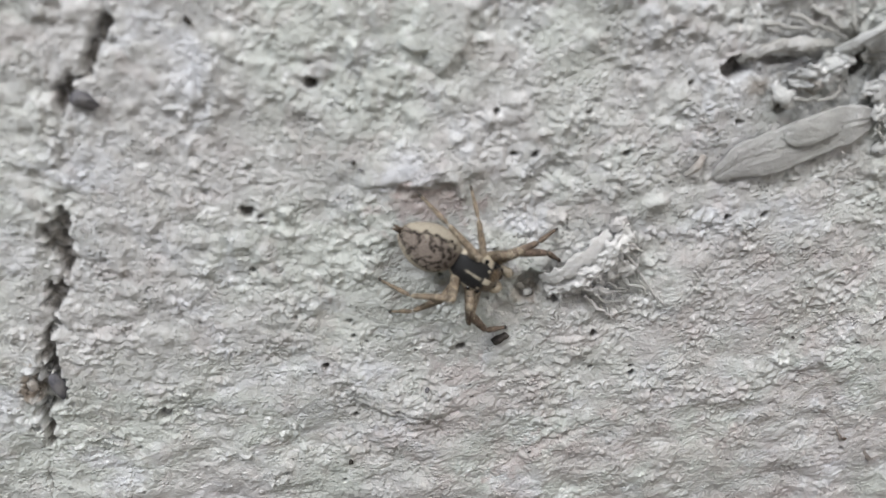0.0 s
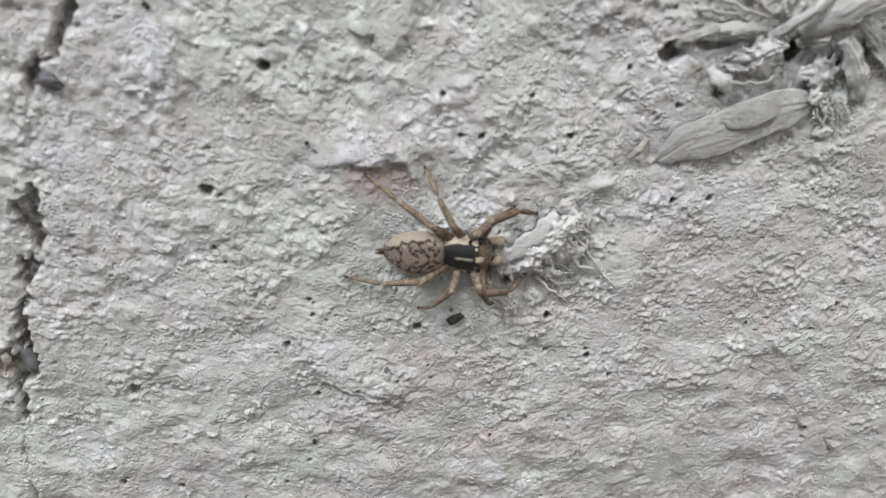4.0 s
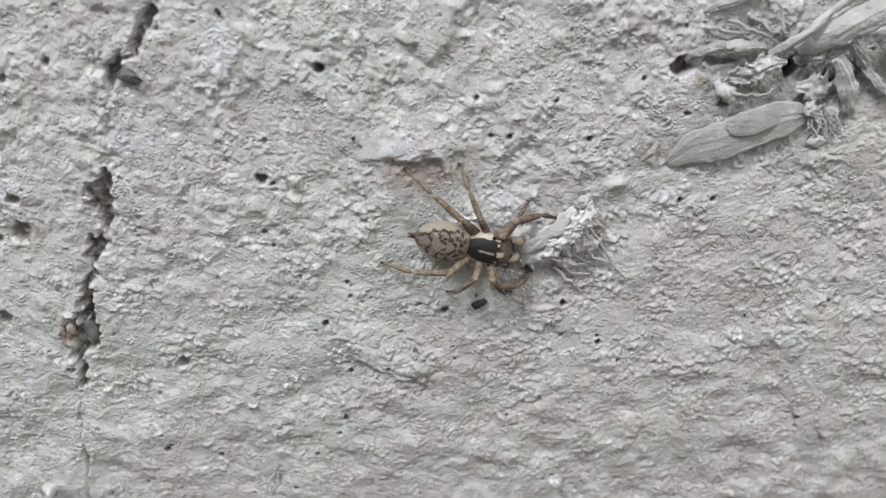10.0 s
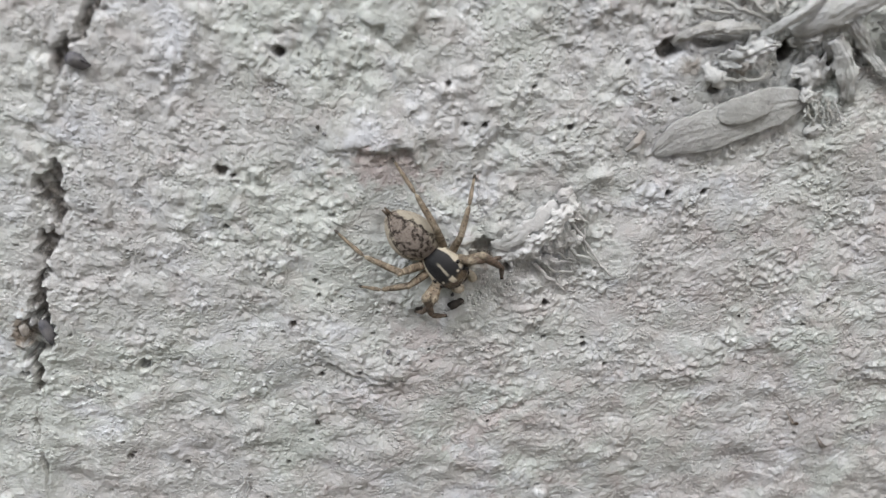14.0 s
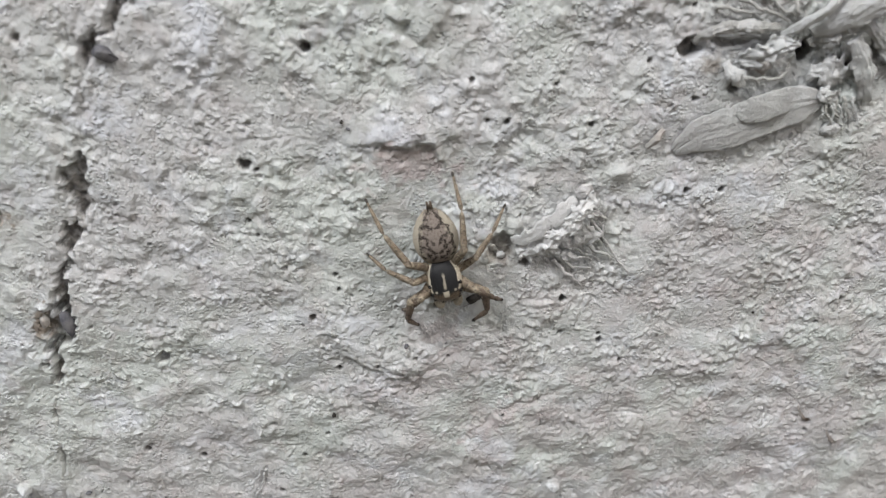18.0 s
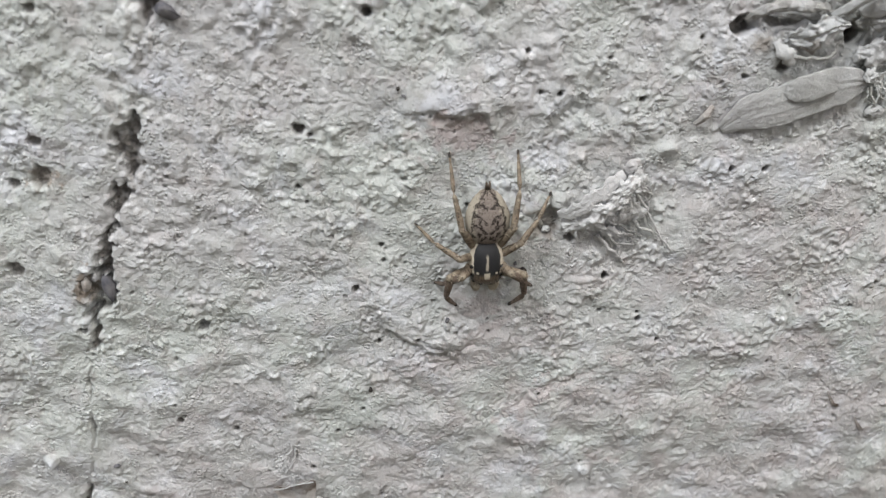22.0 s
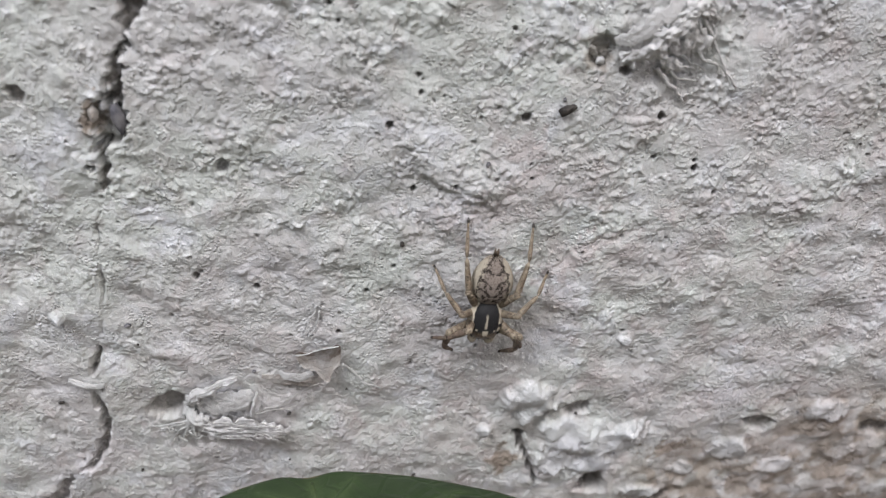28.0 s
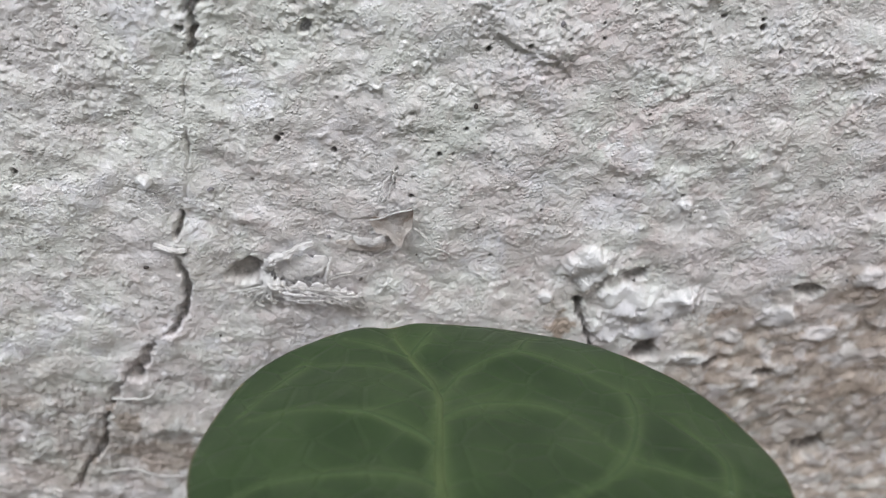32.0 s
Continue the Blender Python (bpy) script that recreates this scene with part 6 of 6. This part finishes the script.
# t, u, v of the carapace's middle and heading in degrees from the wall's right
BODY = [(0.0, 16.4, -5.1, -33), (0.3, 16.6, -5.1, -32), (0.5, 18.4, -5.1, -25), (0.7, 19.4, -5.3, -20), (1.0, 19.7, -5.4, -17), (1.5, 19.6, -5.7, -4), (2.0, 19.5, -5.7, -4), (4.5, 19.6, -5.8, -3), (6.5, 19.5, -6.3, -6),
        (8.0, 19.4, -6.3, -9), (11.0, 19.2, -6.3, -11), (11.3, 18.6, -7.0, -28), (11.6, 18.4, -7.3, -36), (12.0, 18.1, -7.8, -40), (12.6, 18.0, -7.9, -41), (12.9, 17.7, -8.2, -46), (16.5, 17.8, -8.4, -48), (16.9, 16.7, -9.1, -62), (17.5, 16.5, -9.4, -68),
        (17.9, 16.1, -9.9, -79), (19.4, 16.2, -10.1, -80), (19.8, 15.9, -10.7, -87), (22.4, 15.8, -10.9, -88), (22.9, 15.7, -11.8, -91), (23.5, 15.4, -13.1, -92), (23.9, 15.2, -15.3, -95), (24.6, 15.3, -15.7, -95),
        (26.3, 15.2, -19.3, -92), (27.0, 14.9, -23.3, -93), (27.5, 14.1, -28.0, -95), (28.0, 13.7, -31.9, -94), (28.5, 13.6, -34.5, -95), (29.0, 13.0, -36.8, -95), (29.5, 11.2, -39.6, -97), (30.0, 8.3, -43.0, -97),
        (30.5, 4.5, -47.6, -99), (31.0, 1.3, -52.6, -98), (31.4, 1.2, -53.0, -98), (31.6, 0.2, -55.4, -98), (31.8, -0.3, -57.0, -98), (32.0, -0.9, -61.5, -98)]
# where the feet stand on the wall while the spider rests: left legs, then right legs, front to back
STAND = {
    (0.0, 0.3): ((23.5, -5.7), (23.1, -2.9), (16.4, 1.1), (12.5, 0.9), (19.4, -11.7), (16.4, -11.1), (10.0, -9.5), (9.3, -6.3)),
    (0.9, 4.9): ((25.7, -3.4), (23.4, -2.9), (16.7, 1.2), (12.0, 1.1), (25.0, -8.8), (22.1, -11.5), (15.8, -11.6), (9.9, -8.1)),
    (5.6, 11.0): ((25.7, -4.3), (22.7, -2.9), (16.8, 1.1), (12.1, 0.9), (23.8, -9.6), (21.9, -11.6), (15.9, -11.5), (9.9, -8.2)),
    (11.4, 16.5): ((22.4, -10.2), (22.6, -8.4), (20.4, -0.9), (13.7, 0.8), (18.1, -14.0), (15.4, -13.6), (10.6, -10.9), (8.8, -5.4)),
    (17.9, 19.4): ((18.9, -15.1), (21.4, -13.0), (21.3, -3.9), (16.8, -1.0), (14.0, -15.6), (12.6, -14.0), (9.6, -8.2), (9.6, -3.1)),
    (19.9, 22.4): ((18.4, -16.0), (20.2, -14.0), (21.2, -5.2), (18.1, -1.6), (13.6, -16.2), (12.2, -13.6), (9.7, -8.2), (12.3, -1.8)),
}
HURRY = 22.4                  # from here on the spider walks


def body_at(t):
    """Place and heading of the spider, easing from row to row."""
    times = [r[0] for r in BODY]
    i = min(max(int(np.searchsorted(times, t, side="right")) - 1, 0), len(BODY) - 2)
    a, b = BODY[i], BODY[i + 1]
    s = min(max((t - a[0]) / (b[0] - a[0]), 0), 1)
    if t < 23 or b[0] > 31.1:
        s = s * s * (3 - 2 * s)
    return tuple(a[k] + (b[k] - a[k]) * s for k in (1, 2, 3))


def into_body(foot, body):
    c, s = math.cos(radians(body[2])), math.sin(radians(body[2]))
    du, dv = foot[0] - body[0], foot[1] - body[1]
    return du * c + dv * s, dv * c - du * s


def out_of_body(place, body):
    c, s = math.cos(radians(body[2])), math.sin(radians(body[2]))
    return body[0] + place[0] * c - place[1] * s, body[1] + place[0] * s + place[1] * c


def foot_tracks(times):
    """The feet on the wall, and how far each is lifted: they stand still, then step one after the other."""
    tracks = {}
    holds = list(STAND.items())
    # feet round the walking body, left side front to back; the right side mirrors it
    rest = ((5.4, 2.0), (2.9, 3.9), (-3.4, 5.2), (-8.4, 2.9))
    for leg in range(8):
        sgn, k = (1, leg) if leg < 4 else (-1, leg - 4)
        wait = 0.06 * ((leg * 3) % 8) / 8
        path, planted, swing, t_end = [], None, None, 0
        for t in times:
            if t <= HURRY:
                place, lift = holds[-1][1][leg], 0.0
                for ((a, b), feet), ((c, d), nxt) in zip(holds[:-1], holds[1:]):
                    if t <= b:
                        place = feet[leg]
                        break
                    if t < c:
                        span = min(0.28, 0.6 * (c - b))
                        s = min(max((t - b - wait - 0.3 * (c - b - span) * ((leg * 5) % 8) / 8) / span, 0), 1)
                        s = s * s * (3 - 2 * s)
                        p, q = feet[leg], nxt[leg]
                        place, lift = (p[0] + (q[0] - p[0]) * s, p[1] + (q[1] - p[1]) * s), 0.9 * math.sin(math.pi * s)
                        break
                planted = place
            else:
                body = body_at(t)
                if swing is None:
                    x, y = into_body(planted, body)
                    want = (rest[k][0], sgn * rest[k][1])
                    gap = want[0] - x
                    if gap > 1.3 + 0.5 * (((leg * 3) % 4) / 4) or abs(want[1] - y) > 2.4:
                        ahead = body_at(min(t + 0.16, 32.0))
                        swing = (t, planted, out_of_body((want[0] + 1.2, want[1]), ahead))
                lift, place = 0.0, planted
                if swing is not None:
                    s = min((t - swing[0]) / 0.14, 1)
                    place = tuple(p + (q - p) * s for p, q in zip(swing[1], swing[2]))
                    lift = 0.9 * math.sin(math.pi * s)
                    if s >= 1:
                        planted, swing = place, None
            path.append((place, lift))
        tracks[(sgn, k)] = path
    return tracks


def bend_leg(hip, foot, lengths, out):
    """Three limb poses from hip to foot, bowed upwards and outwards."""
    hip, foot = Vector(hip), Vector(foot)
    l1, l2, l3 = lengths
    gap = foot - hip
    d = min(gap.length, 0.985 * sum(lengths))
    along = gap.normalized()
    bow = Vector((0, 0.0, 1.0)) + out
    bow = (bow - along * bow.dot(along)).normalized()
    lo, hi = 0.02, 1.45
    for _ in range(40):
        a1 = (lo + hi) / 2
        a2 = -0.18 * a1
        s3 = (l1 * math.sin(a1) + l2 * math.sin(a2)) / l3
        a3 = -math.asin(min(s3, 0.999))
        if s3 > 0.999 or l1 * math.cos(a1) + l2 * math.cos(a2) + l3 * math.cos(a3) < d:
            hi = a1
        else:
            lo = a1
    poses, p = [], hip
    for a, l in zip((a1, a2, a3), lengths):
        x = along * math.cos(a) + bow * math.sin(a)
        z = bow * math.cos(a) - along * math.sin(a)
        y = z.cross(x)
        m = Matrix((x, y, z)).transposed().to_4x4()
        m.translation = p * MM
        poses.append(m)
        p = p + x * l
    return poses


def thin(rows):
    """Leaves out rows between which nothing changes."""
    kept = [rows[0]]
    for i in range(1, len(rows) - 1):
        same = all((rows[i][1].col[c] - other.col[c]).length < (2e-6 if c == 3 else 2e-3) for other in (kept[-1][1], rows[i + 1][1]) for c in range(4))
        if not same:
            kept.append(rows[i])
    return kept + [rows[-1]]


def motions():
    fine = [k / 30 for k in range(961)]
    tracks = foot_tracks(fine)
    body_rows, limb_rows = [], {key: ([], [], []) for key in SEGMENTS}
    base = lambda u, v: 0.5 * surface(u, v, 2.5)
    for i in range(0, 961, 3):
        t = fine[i]
        u, v, head = body_at(t)
        c, s = math.cos(radians(head)), math.sin(radians(head))
        high = base(u, v)
        front, rear = at(u, v, high), at(u - 5 * c, v - 5 * s, high)
        ax = (front - rear).normalized()
        ay = (at(u - s, v + c) - at(u + s, v - c)).normalized()
        az = ax.cross(ay).normalized()
        m = Matrix((ax, az.cross(ax), az)).transposed().to_4x4()
        m.translation = 0.5 * (front + rear) + ax * 2.5 * MM
        body_rows.append((t, m))
        back = m.inverted()
        for (sgn, k), path in tracks.items():
            (fu, fv), lift = path[i]
            foot = back @ at(fu, fv, surface(fu, fv, 0.6) + 0.08 + lift) / MM
            hx, hy = HIPS[k]
            out = Vector(((0.45, 0.45, -0.2, -0.2)[k], sgn * (1.7, 1.0, 0.35, 0.40)[k], 0))
            for rows, m2 in zip(limb_rows[(sgn, k)], bend_leg((hx, sgn * hy, 0.95), foot, LENGTHS[k], out)):
                rows.append((t, m2))
    walk(SPIDER, thin(body_rows))
    for key, parts in SEGMENTS.items():
        for piece, rows in zip(parts, limb_rows[key]):
            walk(piece, thin(rows))


motions()
